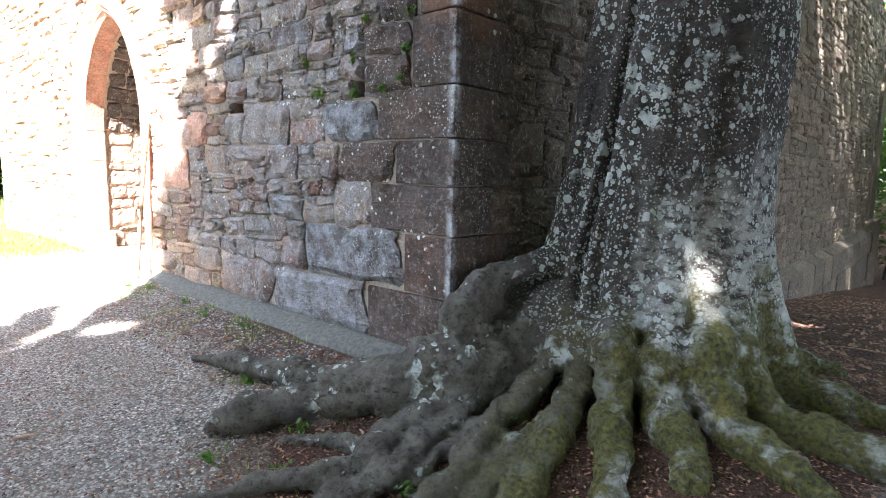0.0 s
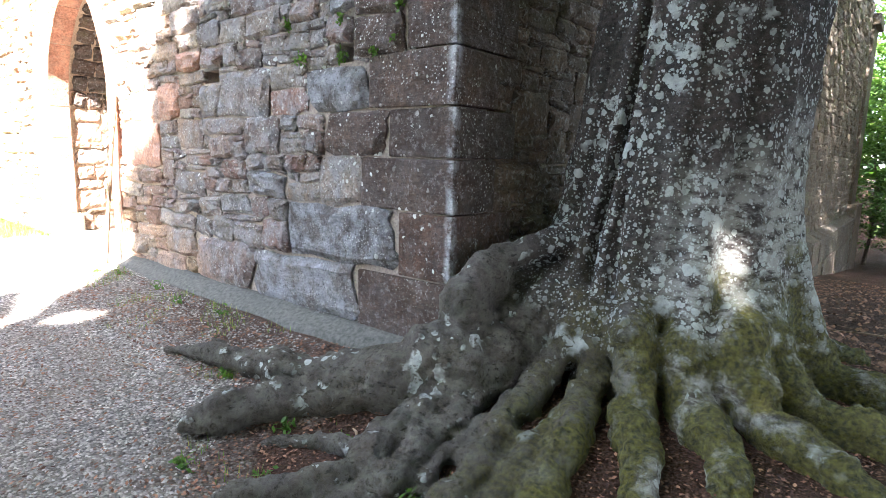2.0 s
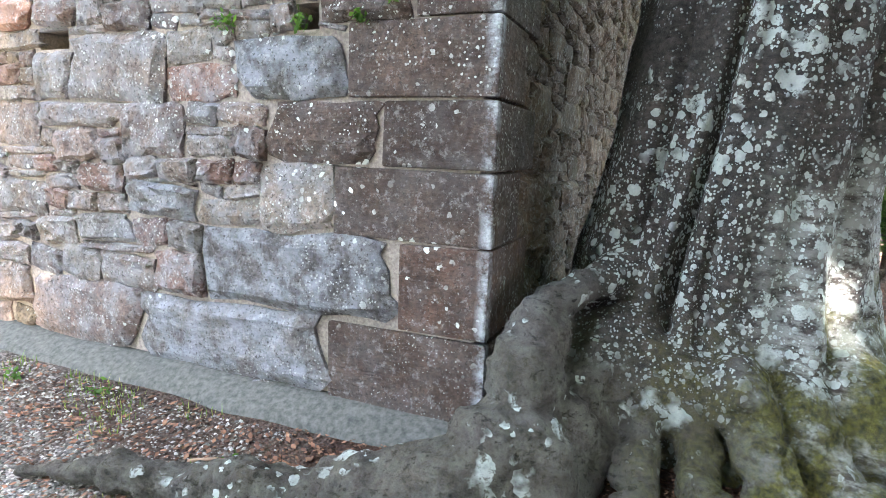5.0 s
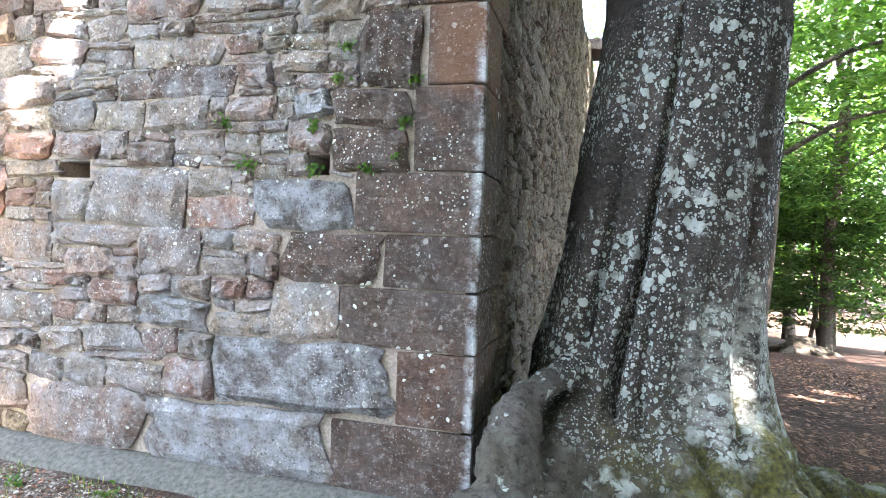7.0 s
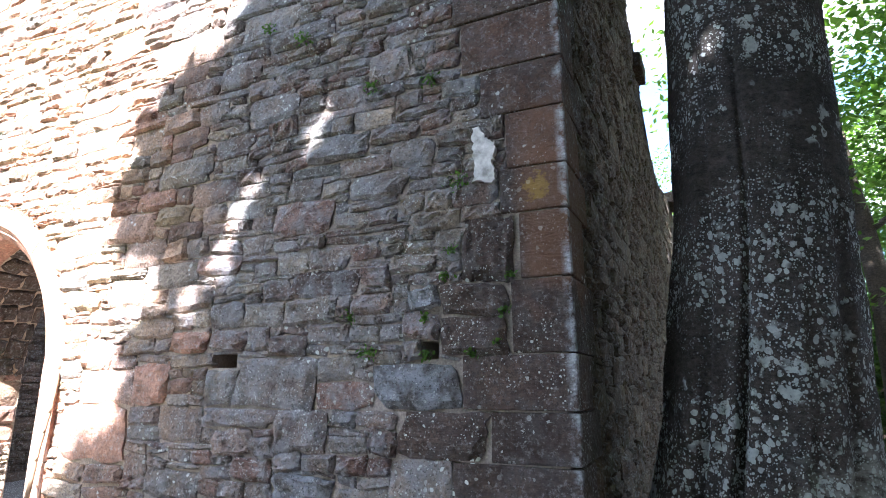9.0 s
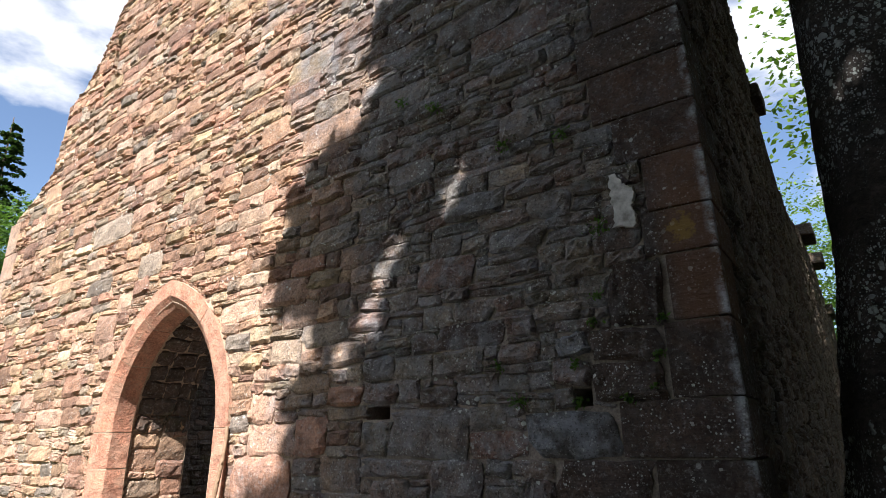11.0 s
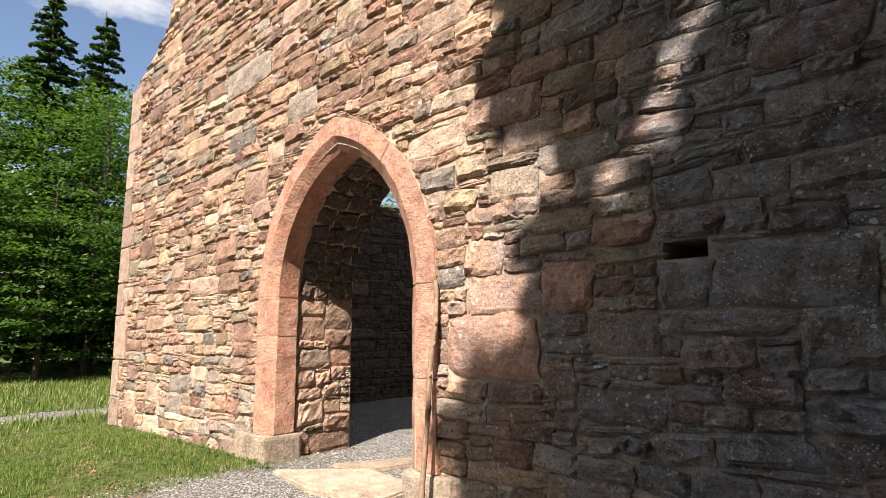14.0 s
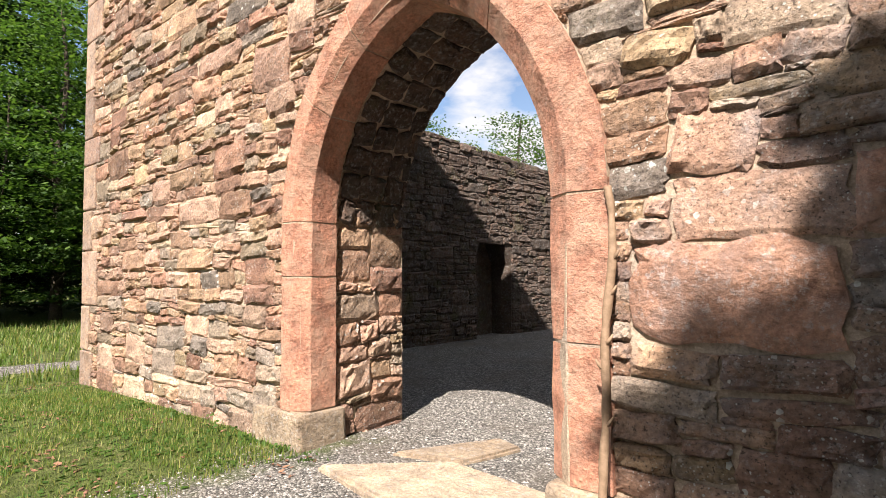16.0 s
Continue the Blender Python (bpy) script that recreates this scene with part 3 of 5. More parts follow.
class Masonry:
    """Stones on one face: at maps (u, v, w) to the world."""

    def __init__(self, to_world, material, parent):
        self.to_world, self.material, self.parent = to_world, material, parent
        self.meshes, self.verts, self.faces = {}, [], []

    def stone(self, u0, u1, v0, v1, single=False, gap=0.015, proud=None, material=None, name="stone"):
        rnd = random
        g = gap * rnd.uniform(0.6, 1.4)
        w, h = u1 - u0 - g, v1 - v0 - g
        if w < 0.03 or h < 0.02:
            return
        proud = proud if proud is not None else rnd.uniform(0.018, 0.055) * (0.55 + 0.45 * min(1.0, h / 0.14))
        k = rnd.randrange(len(BANK))
        turn = rnd.uniform(-0.07, 0.07) * min(1, 0.2 / max(w, h))
        local = Matrix.Translation(((u0 + u1) / 2, (v0 + v1) / 2, 0)) @ Matrix.Rotation(turn * 3, 4, "Z") @ Matrix.Diagonal((w, h, proud, 1))
        if single:
            mat_ = material or self.material
            key = (k, mat_.name)
            if key not in self.meshes:
                me = bpy.data.meshes.new(name)
                me.from_pydata(BANK[k][0], [], BANK[k][1])
                me.materials.append(mat_)
                self.meshes[key] = me
            ob = new(name, self.meshes[key])
            ob.parent = self.parent
            ob.matrix_world = self.to_world @ local
        else:
            m = self.to_world @ local
            base = len(self.verts)
            self.verts += [tuple(m @ Vector(q)) for q in BANK[k][0]]
            self.faces += [tuple(base + i for i in f) for f in BANK[k][1]]

    def lay(self, box, blocked, size, single, cell=0.025):
        """Random rubble: each stone takes the lowest free place, so that joints never run through."""
        u0, u1, v0, v1 = box
        nu, nv = int((u1 - u0) / cell), int((v1 - v0) / cell)
        uc, vc = np.meshgrid(u0 + (np.arange(nu) + 0.5) * cell, v0 + (np.arange(nv) + 0.5) * cell)
        occ = blocked(uc, vc)
        top = np.zeros(nu, int)
        rnd = random
        for j in range(nv):
            i = 0
            while i < nu:
                if occ[j, i]:
                    i += 1
                    continue
                tall, longish = size(u0 + i * cell, v0 + j * cell)
                h = max(2, round(tall * math.exp(rnd.gauss(0, 0.38)) / cell))
                w = max(4, round(h * longish * rnd.uniform(0.7, 1.5)))
                row = occ[j, i:i + w + 4]
                stop = np.flatnonzero(row)
                n = int(stop[0]) if len(stop) else len(row)
                w = n if n - w < 4 else w
                if i > 0 and rnd.random() < 0.5 and 2 <= top[i - 1] - j <= h + 3 and top[i - 1] - j >= h - 3:
                    h = int(top[i - 1] - j)
                h = max(2, min(h, round(w * 0.75)))
                if w == n and 0 < i and i + w < nu:
                    level = int(min(top[i - 1], top[i + w])) - j
                    if 1 <= level <= w * 1.7 and (w < 8 or level <= h + 2):
                        h = level
                k = 1
                while k < h and j + k < nv and not occ[j + k, i:i + w].any():
                    k += 1
                if k == h and j + k + 1 < nv and occ[min(nv - 1, j + k + 2), i:i + w].mean() > 0.7:
                    while j + k < nv and not occ[j + k, i:i + w].any():
                        k += 1
                occ[j:j + k, i:i + w] = True
                top[i:i + w] = j + k
                a, b = u0 + i * cell, v0 + j * cell
                q = 0.011
                self.stone(a - rnd.uniform(0, q), a + w * cell + rnd.uniform(0, q), b - rnd.uniform(0, q), b + k * cell + rnd.uniform(0, q), single(a, b))
                i += w

    def finish(self, name, label):
        ob = py_ob(name, self.verts, self.faces, self.material, self.parent)
        return tagged(ob, label, kind="stuff")


random.seed(21)
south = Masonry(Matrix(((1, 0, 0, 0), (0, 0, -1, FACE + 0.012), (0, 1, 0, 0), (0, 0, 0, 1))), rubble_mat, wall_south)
QUOINS = [(0.12, 0.63, -3.31), (0.63, 1.06, -2.92), (1.06, 1.4, -3.28), (1.4, 1.71, -3.02), (1.71, 2.05, -3.2), (2.05, 2.52, -2.86), (2.52, 2.96, -2.8),
          (2.96, 3.27, -2.92), (3.27, 3.67, -2.87), (3.67, 4.03, -3.05), (4.03, 4.45, -3.19)]
z = 4.45
while z < 9.0:
    h = random.uniform(0.32, 0.45)
    QUOINS.append((z, z + h, random.choice((-2.9, -3.1, -3.25))))
    z += h
WEST_Q = []
z = -0.1
while z < 5.4:
    h = random.uniform(0.35, 0.75)
    WEST_Q.append((z, z + h, WEST + random.choice((0.3, 0.42, 0.55))))
    z += h
# stones with a place of their own: u0, u1, v0, v1, material
SPECIAL = [(-7.15, -6.27, 1.23, 1.71, pink_mat), (-7.15, -6.75, 1.06, 1.22, None), (-6.75, -6.27, 1.06, 1.22, None), (-4.12, -2.94, 0.63, 1.06, blue_mat),
           (-4.62, -3.33, 0.22, 0.63, blue_mat), (-5.62, -4.64, 0.22, 0.63, None), (-3.66, -3.04, 1.4, 1.71, quoin_mat), (-5.42, -5.1, 1.71, 1.99, None),
           (-3.86, -3.22, 1.71, 2.01, blue_mat), (-3.36, -2.88, 2.05, 2.3, quoin_mat), (-3.36, -2.88, 2.3, 2.52, quoin_mat),
           (-3.2, -2.82, 2.52, 2.96, quoin_mat), (-6.25, -5.85, 1.71, 2.05, pink_mat), (-5.85, -5.44, 2.12, 2.3, pink_mat), (-4.7, -4.15, 1.06, 1.26, blue_mat), (-4.7, -4.44, 1.265, 1.4, None), (-4.44, -4.15, 1.265, 1.4, None),
           (-5.42, -5.02, 2.12, 2.3, None), (-5.42, -5.06, 2.3, 2.52, None), (-3.64, -3.36, 2.16, 2.35, None), (-3.6, -3.36, 2.35, 2.52, blue_mat)]
TAKEN = [s[:4] for s in SPECIAL] + HOLES


def south_blocked(u, v):
    """Cells of the south face that dressed stones, openings and the sky take up."""
    out = (u < np.interp(v, [q[0] for q in west_edge], [q[1] for q in west_edge]) + 0.04) | (u > EAST - 0.05)
    out |= v > np.interp(u, [-8.2, EAST], [11.5, 9.1])
    for a, b, x in QUOINS:
        out |= (v > a) & (v < b) & (u > x)
    for a, b, x in WEST_Q:
        out |= (v > a) & (v < b) & (u < x)
    half = np.interp(v, [q / 20 for q in range(100)], [outer_half(q / 20) for q in range(100)])
    out |= (np.abs(u - MID) < half) & (v < SPRING + OUT_R)
    for a, b, c, d in TAKEN:
        out |= (u > a) & (u < b) & (v > c) & (v < d)
    return out


def south_size(u, v):
    """Height and slimness of the rubble: larger stones low down and beside the door."""
    if v < 2.6 and u > -7.4:
        return (0.13, 2.1) if random.random() < 0.8 else (0.22, 1.8)
    if u > -7.6 and v < 4.5 or v < 1.0:
        return 0.15, 2.0
    return (0.12, 2.4) if random.random() < 0.85 else (0.2, 1.9)


SINGLES = [0]


def south_single(u, v):
    """The stretch that the camera passes nearest is built stone by stone."""
    ok = (-7.0 < u < -3.0 and 0.2 < v < 2.5) and SINGLES[0] < 290
    SINGLES[0] += ok
    return ok


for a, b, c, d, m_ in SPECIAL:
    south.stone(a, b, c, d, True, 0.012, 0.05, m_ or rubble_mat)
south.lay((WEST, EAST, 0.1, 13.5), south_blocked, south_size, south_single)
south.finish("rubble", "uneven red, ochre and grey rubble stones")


def rough_block(x0, x1, y0, y1, z0, z1, rnd, amp=0.012, cut=0.02):
    """A dressed block with worn arrises."""
    bm = bmesh.new()
    bmesh.ops.create_cube(bm, size=1, matrix=Matrix.Translation(((x0 + x1) / 2, (y0 + y1) / 2, (z0 + z1) / 2)) @ Matrix.Diagonal((x1 - x0, y1 - y0, z1 - z0, 1)))
    bmesh.ops.bevel(bm, geom=bm.edges[:], offset=cut, segments=2, affect="EDGES", profile=0.6)
    for v in bm.verts:
        v.co += Vector((noise.noise(v.co * 5 + Vector((rnd, 0, 0))), noise.noise(v.co * 5 + Vector((0, rnd, 0))), noise.noise(v.co * 5 + Vector((0, 0, rnd))))) * amp
    return bm


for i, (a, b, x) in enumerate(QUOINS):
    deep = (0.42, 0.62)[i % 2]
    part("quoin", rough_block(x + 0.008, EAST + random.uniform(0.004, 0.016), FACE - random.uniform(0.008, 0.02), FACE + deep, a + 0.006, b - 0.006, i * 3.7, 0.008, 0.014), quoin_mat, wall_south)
for i, (a, b, x) in enumerate(WEST_Q):
    part("quoin", rough_block(WEST - 0.02, x - 0.012, FACE - 0.02, FACE + 0.6, a + 0.008, b - 0.008, i * 2.3, 0.01, 0.02), west_quoin_mat, wall_south)

# ---- dressed doorway ----
SECTION = [(1.0, 0.0), (0.42, 0.0), (0.0, 0.11), (0.0, 0.36), (1.0, 0.36)]


def surround(points_in, points_out, label="", inset=0.0):
    """A stone of the surround between the inner and the outer line."""
    bm = bmesh.new()
    rings = []
    for (xi, zi), (xo, zo) in zip(points_in, points_out):
        ring = []
        for f, d in SECTION:
            q = Vector((xi + (xo - xi) * (f if f > 0 else inset * 3), FACE - 0.04 + d + inset * (d < 0.3), zi + (zo - zi) * (f if f > 0 else inset * 3)))
            q += Vector((noise.noise(q * 4), 0.6 * noise.noise(q * 4 + Vector((7, 0, 0))), 0)) * 0.014
            ring.append(bm.verts.new(q))
        rings.append(ring)
    for end, near in ((rings[0], rings[1]), (rings[-1], rings[-2])):
        for p, q in zip(end, near):
            p.co += (q.co - p.co).normalized() * (0 if inset else 0.006)
    for r1, r2 in zip(rings, rings[1:]):
        for k in range(len(SECTION)):
            j = (k + 1) % len(SECTION)
            bm.faces.new((r1[k], r1[j], r2[j], r2[k]))
    bm.faces.new(rings[0])
    bm.faces.new(rings[-1][::-1])
    bmesh.ops.bevel(bm, geom=[e for e in bm.edges if len(e.link_faces) == 2 and e.calc_face_angle(0) > 0.5], offset=0.008, segments=1, affect="EDGES")
    return part("door_joint" if inset else "door_stone", bm, mortar_mat if inset else arch_mat, wall_south, label)


def jamb(side, z0, z1):
    n = 5
    zs = [z0 + 0.004 + (z1 - z0 - 0.008) * k / n for k in range(n + 1)]
    surround([(MID + side * IN_H * (0.955 if side > 0 else 1), q) for q in zs], [(MID + side * (OUT_H + (0.045 if side > 0 else -0.045)), q) for q in zs])


for side, levels in ((-1, (0.47, 1.54, SPRING)), (1, (0.47, 1.2, SPRING))):
    for a, b in zip(levels, levels[1:]):
        jamb(side, a, b)
N_ARC = 30
arc_in, arc_out = arch_side(IN_H, IN_R, N_ARC), arch_side(OUT_H, OUT_R, N_ARC)
full_in = [(MID - x, z) for x, z in arc_in] + [(MID + x * 0.955, z) for x, z in arc_in[-2::-1]]
full_out = [(MID - x * 0.968, z) for x, z in arc_out] + [(MID + x * 1.03, z) for x, z in arc_out[-2::-1]]
for a, b in ((0, 13), (13, 22), (22, 36), (36, 42), (42, 60)):
    surround(full_in[a:b + 1], full_out[a:b + 1])
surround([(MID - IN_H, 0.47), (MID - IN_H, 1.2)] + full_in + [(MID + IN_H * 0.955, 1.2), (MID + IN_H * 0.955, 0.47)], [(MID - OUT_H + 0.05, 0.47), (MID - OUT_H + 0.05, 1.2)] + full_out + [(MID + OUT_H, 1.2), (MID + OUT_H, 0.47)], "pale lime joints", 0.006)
for side in (-1, 1):
    a, b = sorted((MID + side * (IN_H - 0.03), MID + side * (OUT_H + 0.22 + 0.12 * (side < 0))))
    part("door_base", rough_block(a, b, FACE - 0.07, FACE + 0.42, 0.02, 0.465, 9 + side, 0.02, 0.04), slab_mat, wall_south, "pale sandstone base block")

# rubble of the reveals and the arch's soffit
random.seed(5)
for side in (-1, 1):
    x = MID + side * (IN_H + 0.06)
    frame_m = Matrix(((0, 0, -side, x), (1, 0, 0, 0), (0, 1, 0, 0), (0, 0, 0, 1)))
    # the reveal turned from the sun takes the rubble with shade in its colour
    rev = Masonry(frame_m, shaded_inner_mat if side > 0 else rubble_mat, wall_south)
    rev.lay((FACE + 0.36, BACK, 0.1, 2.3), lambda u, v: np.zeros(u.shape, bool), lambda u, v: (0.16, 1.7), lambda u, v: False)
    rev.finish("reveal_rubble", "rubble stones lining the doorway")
soffit = Masonry(Matrix.Identity(4), shaded_inner_mat, wall_south)
arc = arch_side(IN_H + 0.06, IN_R + 0.07, 9)
for side in (-1, 1):
    for (xa, za), (xb, zb) in zip(arc, arc[1:]):
        t = Vector((side * (xb - xa), 0, zb - za))
        n_ = Vector((-(zb - za) * side, 0, xb - xa)).normalized()
        tu = t.normalized()
        m = Matrix(((tu.x, 0, n_.x, MID + side * xa), (0, 1, 0, 0), (tu.z, 0, n_.z, za), (0, 0, 0, 1)))
        soffit.to_world = m
        y = FACE + 0.38
        while y < BACK:
            w = min(BACK - y, random.uniform(0.15, 0.35))
            soffit.stone(0, t.length, y, y + w)
            y += w
soffit.finish("soffit_rubble", "rubble stones under the arch")

# ---- east wall, behind the beech ----
bm = bmesh.new()
top = [(FACE + 0.4, 9.2), (5.0, 9.0), (7.9, 8.2), (9.3, 7.4), (9.6, 6.3), (12.0, 6.1), (16.0, 6.9), (21.0, 7.3), (25.6, 6.9)]
prof = [(FACE + 0.4, -1.5)] + ragged(0, 0, 0, 0, 1, 0) + top + [(25.6, -3.6), (9.0, -3.0)]
vs = [bm.verts.new((EAST - 0.03, y, z)) for y, z in prof]
bm.faces.new(vs)
bmesh.ops.triangulate(bm, faces=bm.faces[:])
grown = bmesh.ops.extrude_face_region(bm, geom=bm.faces[:])
for v in grown["geom"]:
    if isinstance(v, bmesh.types.BMVert):
        v.co.x -= 1.1
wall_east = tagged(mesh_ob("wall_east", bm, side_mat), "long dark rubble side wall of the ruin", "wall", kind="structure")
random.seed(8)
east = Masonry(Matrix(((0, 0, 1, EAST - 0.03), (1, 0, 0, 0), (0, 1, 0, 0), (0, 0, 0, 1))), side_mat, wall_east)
def east_blocked(u, v):
    out = (v > np.interp(u, [t[0] for t in top], [t[1] for t in top])) | (v < -0.7 - 0.105 * (u - 4))
    for i, (a, b, x) in enumerate(QUOINS):
        out |= (v > a) & (v < b) & (u < FACE + (0.42, 0.62)[i % 2] - 0.02)
    return out


EAST_SINGLES = [0]


def east_single(u, v):
    ok = 3.2 < u < 7.5 and 0.6 < v < 4.5 and EAST_SINGLES[0] < 280
    EAST_SINGLES[0] += ok
    return ok


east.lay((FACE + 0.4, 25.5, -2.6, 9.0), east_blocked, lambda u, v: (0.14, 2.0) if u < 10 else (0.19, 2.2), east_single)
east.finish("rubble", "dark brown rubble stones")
# plinth with a sloping top, cornice scraps and the far buttress
y = 8.0
while y < 25.5:
    long_ = random.uniform(0.7, 1.5)
    for k, (z0, z1, d) in enumerate(((-1.0, -0.12, 0.28), (-1.9, -1.01, 0.29), (-3.6, -1.91, 0.31))):
        bm = rough_block(EAST - 0.3, EAST + d + random.uniform(-0.02, 0.02), y + 0.008, y + long_ - 0.008, z0, z1, y + k, 0.025, 0.03)
        if k == 0:
            for v in bm.verts:
                if v.co.z > -0.5 and v.co.x > EAST + 0.1:
                    v.co.z -= 0.24
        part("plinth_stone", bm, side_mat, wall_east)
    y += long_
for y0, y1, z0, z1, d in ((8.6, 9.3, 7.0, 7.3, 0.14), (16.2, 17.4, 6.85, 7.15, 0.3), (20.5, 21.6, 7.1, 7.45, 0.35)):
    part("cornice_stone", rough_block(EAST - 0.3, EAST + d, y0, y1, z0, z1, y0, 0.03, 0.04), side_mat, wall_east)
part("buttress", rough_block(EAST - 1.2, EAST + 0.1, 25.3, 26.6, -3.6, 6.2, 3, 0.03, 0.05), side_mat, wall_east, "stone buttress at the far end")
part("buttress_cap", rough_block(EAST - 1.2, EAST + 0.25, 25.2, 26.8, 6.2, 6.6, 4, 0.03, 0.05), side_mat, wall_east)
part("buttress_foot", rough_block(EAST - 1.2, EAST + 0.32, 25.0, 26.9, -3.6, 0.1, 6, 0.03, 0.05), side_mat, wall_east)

# ---- west wall, seen through the doorway from inside, and the north wall that closes the nave ----
bm = bmesh.new()
random.seed(31)
prof = [(BACK, -0.3), (BACK, 6.2), (6.0, 5.2)] + ragged(6.0, 4.9, 8.0, 4.45, 4, 0.1) + [(8.0, 4.4)] + ragged(8.0, 4.4, 17.0, 4.0, 24, 0.12) + [(17.0, 4.0), (25.6, 3.8), (25.6, -0.3)]
W_IN = -13.8
ring = [(y, z) for y, z in prof]
recess = [(10.26, 0.05), (11.62, 0.05), (11.62, 1.75), (11.35, 2.25), (10.95, 2.5), (10.5, 2.35), (10.26, 2.0)]
edges = []
for rr_ in (ring, recess):
    vs = [bm.verts.new((W_IN - 0.03, y, z)) for y, z in rr_]
    edges += [bm.edges.new((vs[i], vs[(i + 1) % len(vs)])) for i in range(len(vs))]
bmesh.ops.triangle_fill(bm, edges=edges, use_beauty=True)
grown = bmesh.ops.extrude_face_region(bm, geom=bm.faces[:])
for v in grown["geom"]:
    if isinstance(v, bmesh.types.BMVert):
        v.co.x = WEST + 0.02
wall_west = tagged(mesh_ob("wall_west", bm, shaded_inner_mat), "broken mossy rubble nave wall with an arched recess and a slit window", "wall", kind="structure")
west = Masonry(Matrix(((0, 0, 1, W_IN - 0.03), (1, 0, 0, 0), (0, 1, 0, 0), (0, 0, 0, 1))), shaded_inner_mat, wall_west)


def west_blocked(u, v):
    return (v > np.interp(u, [4, 6, 8, 17], [6, 5.0, 4.4, 4.05]) + 0.08) | ((u > 10.24) & (u < 11.64) & (v < 2.25))


west.lay((BACK, 18.0, 0.05, 5.6), west_blocked, lambda u, v: (0.13, 2.2), lambda u, v: 6.5 < u < 9.0 and v < 4.0)
for y0, y1, z0, z1 in ((10.48, 11.7, -0.1, 2.6), (10.2, 10.47, 1.9, 2.6), (10.2, 10.47, -0.1, 0.4)):
    part("recess_back", rough_block(W_IN - 0.85, W_IN - 0.6, y0, y1, z0, z1, y0, 0.02, 0.02), shaded_inner_mat, wall_west)
west.finish("rubble", "rubble stones darkened for the nave's shade")
bm = bmesh.new()
bmesh.ops.create_cube(bm, size=1, matrix=Matrix.Translation((-8.6, 26.1, 1.5)) @ Matrix.Diagonal((12.4, 1.0, 4.4, 1)))
tagged(mesh_ob("wall_north", bm, mortar_mat), "low rubble wall closing the nave", "wall", kind="structure")

# ---- footing, doorstep ----
bm = bmesh.new()
rings = []
for x in np.arange(-7.05, -2.3, 0.15):
    j = 0.02 * noise.noise(Vector((x * 2, 0, 0)))
    rings.append([bm.verts.new(q) for q in ((x, FACE + 0.1, 0.25 + j), (x, FACE - 0.05, 0.22 + j), (x, FACE - 0.19 + 2 * j, 0.145 + j), (x, FACE - 0.26 + 2 * j, 0.02), (x, FACE + 0.1, -0.1))])
for r1, r2 in zip(rings, rings[1:]):
    for k in range(5):
        bm.faces.new((r1[k], r1[(k + 1) % 5], r2[(k + 1) % 5], r2[k]))
bm.faces.new(rings[0])
bm.faces.new(rings[-1][::-1])
tagged(mesh_ob("footing", bm, concrete_mat, None, "", True), "grey concrete footing along the foot of the wall", "footing", kind="structure")


def slab(points, z0, z1, seed):
    bm = bmesh.new()
    vs = [bm.verts.new((x, y, z1)) for x, y in points]
    f = bm.faces.new(vs)
    g = bmesh.ops.extrude_face_region(bm, geom=[f])
    for v in g["geom"]:
        if isinstance(v, bmesh.types.BMVert):
            v.co.z = z0
    bmesh.ops.bevel(bm, geom=bm.edges[:], offset=0.02, segments=2, affect="EDGES")
    for v in bm.verts:
        v.co += Vector((noise.noise(v.co * 3), noise.noise(v.co * 3 + Vector((5, 0, 0))), 0.4 * noise.noise(v.co * 4))) * 0.025
    return bm


tagged(mesh_ob("doorstep", slab([(-9.36, 2.66), (-8.5, 2.5), (-7.72, 2.72), (-7.8, 3.2), (-8.65, 3.3)], 0.05, 0.235, 1), slab_mat), "worn pale sandstone doorstep slab set in gravel", "doorstep")
tagged(mesh_ob("doorstep", slab([(-9.2, 3.2), (-8.62, 3.38), (-8.5, 3.95), (-8.78, 4.02)], 0.1, 0.225, 2), slab_mat), "flat pale paving slab inside the doorway", "paving slab")

# ---- the old beech ----
random.seed(3)
TRUNK = [(-0.3, -1.55, 3.97, 0.75), (0.15, -1.55, 3.96, 0.75), (0.6, -1.55, 3.95, 0.755), (1.0, -1.54, 3.91, 0.73), (1.3, -1.505, 3.88, 0.685), (1.6, -1.47, 3.855, 0.645), (2.0, -1.433, 3.83, 0.608),
         (2.5, -1.39, 3.82, 0.577), (3.0, -1.36, 3.8, 0.55), (4.0, -1.32, 3.77, 0.525), (6.0, -1.26, 3.7, 0.49), (9.0, -1.15, 3.5, 0.42), (12.0, -1.0, 3.2, 0.34)]
GROOVES = [(-127, 0.2, 3.4), (-103, 0.22, 2.4), (-115, 0.07, 3), (-91, 0.06, 2.5), (-80, 0.06, 5), (-66, 0.05, 5), (-46, 0.09, 6), (-160, 0.06, 10), (160, 0.05, 10), (100, 0.05, 12), (30, 0.05, 12), (-20, 0.04, 10)]
LOBES = [(-145, 0.5), (-117, 0.4), (-97, 0.45), (-80, 0.7), (-62, 0.9), (-45, 1.0), (-25, 0.9), (0, 0.8), (45, 0.8), (95, 0.8), (150, 0.6)]
tz = [q[0] for q in TRUNK]


def trunk_at(z):
    return [float(np.interp(z, tz, [q[k] for q in TRUNK])) for k in (1, 2, 3)]


def turn_gap(a, b):
    return (a - b + 180) % 360 - 180


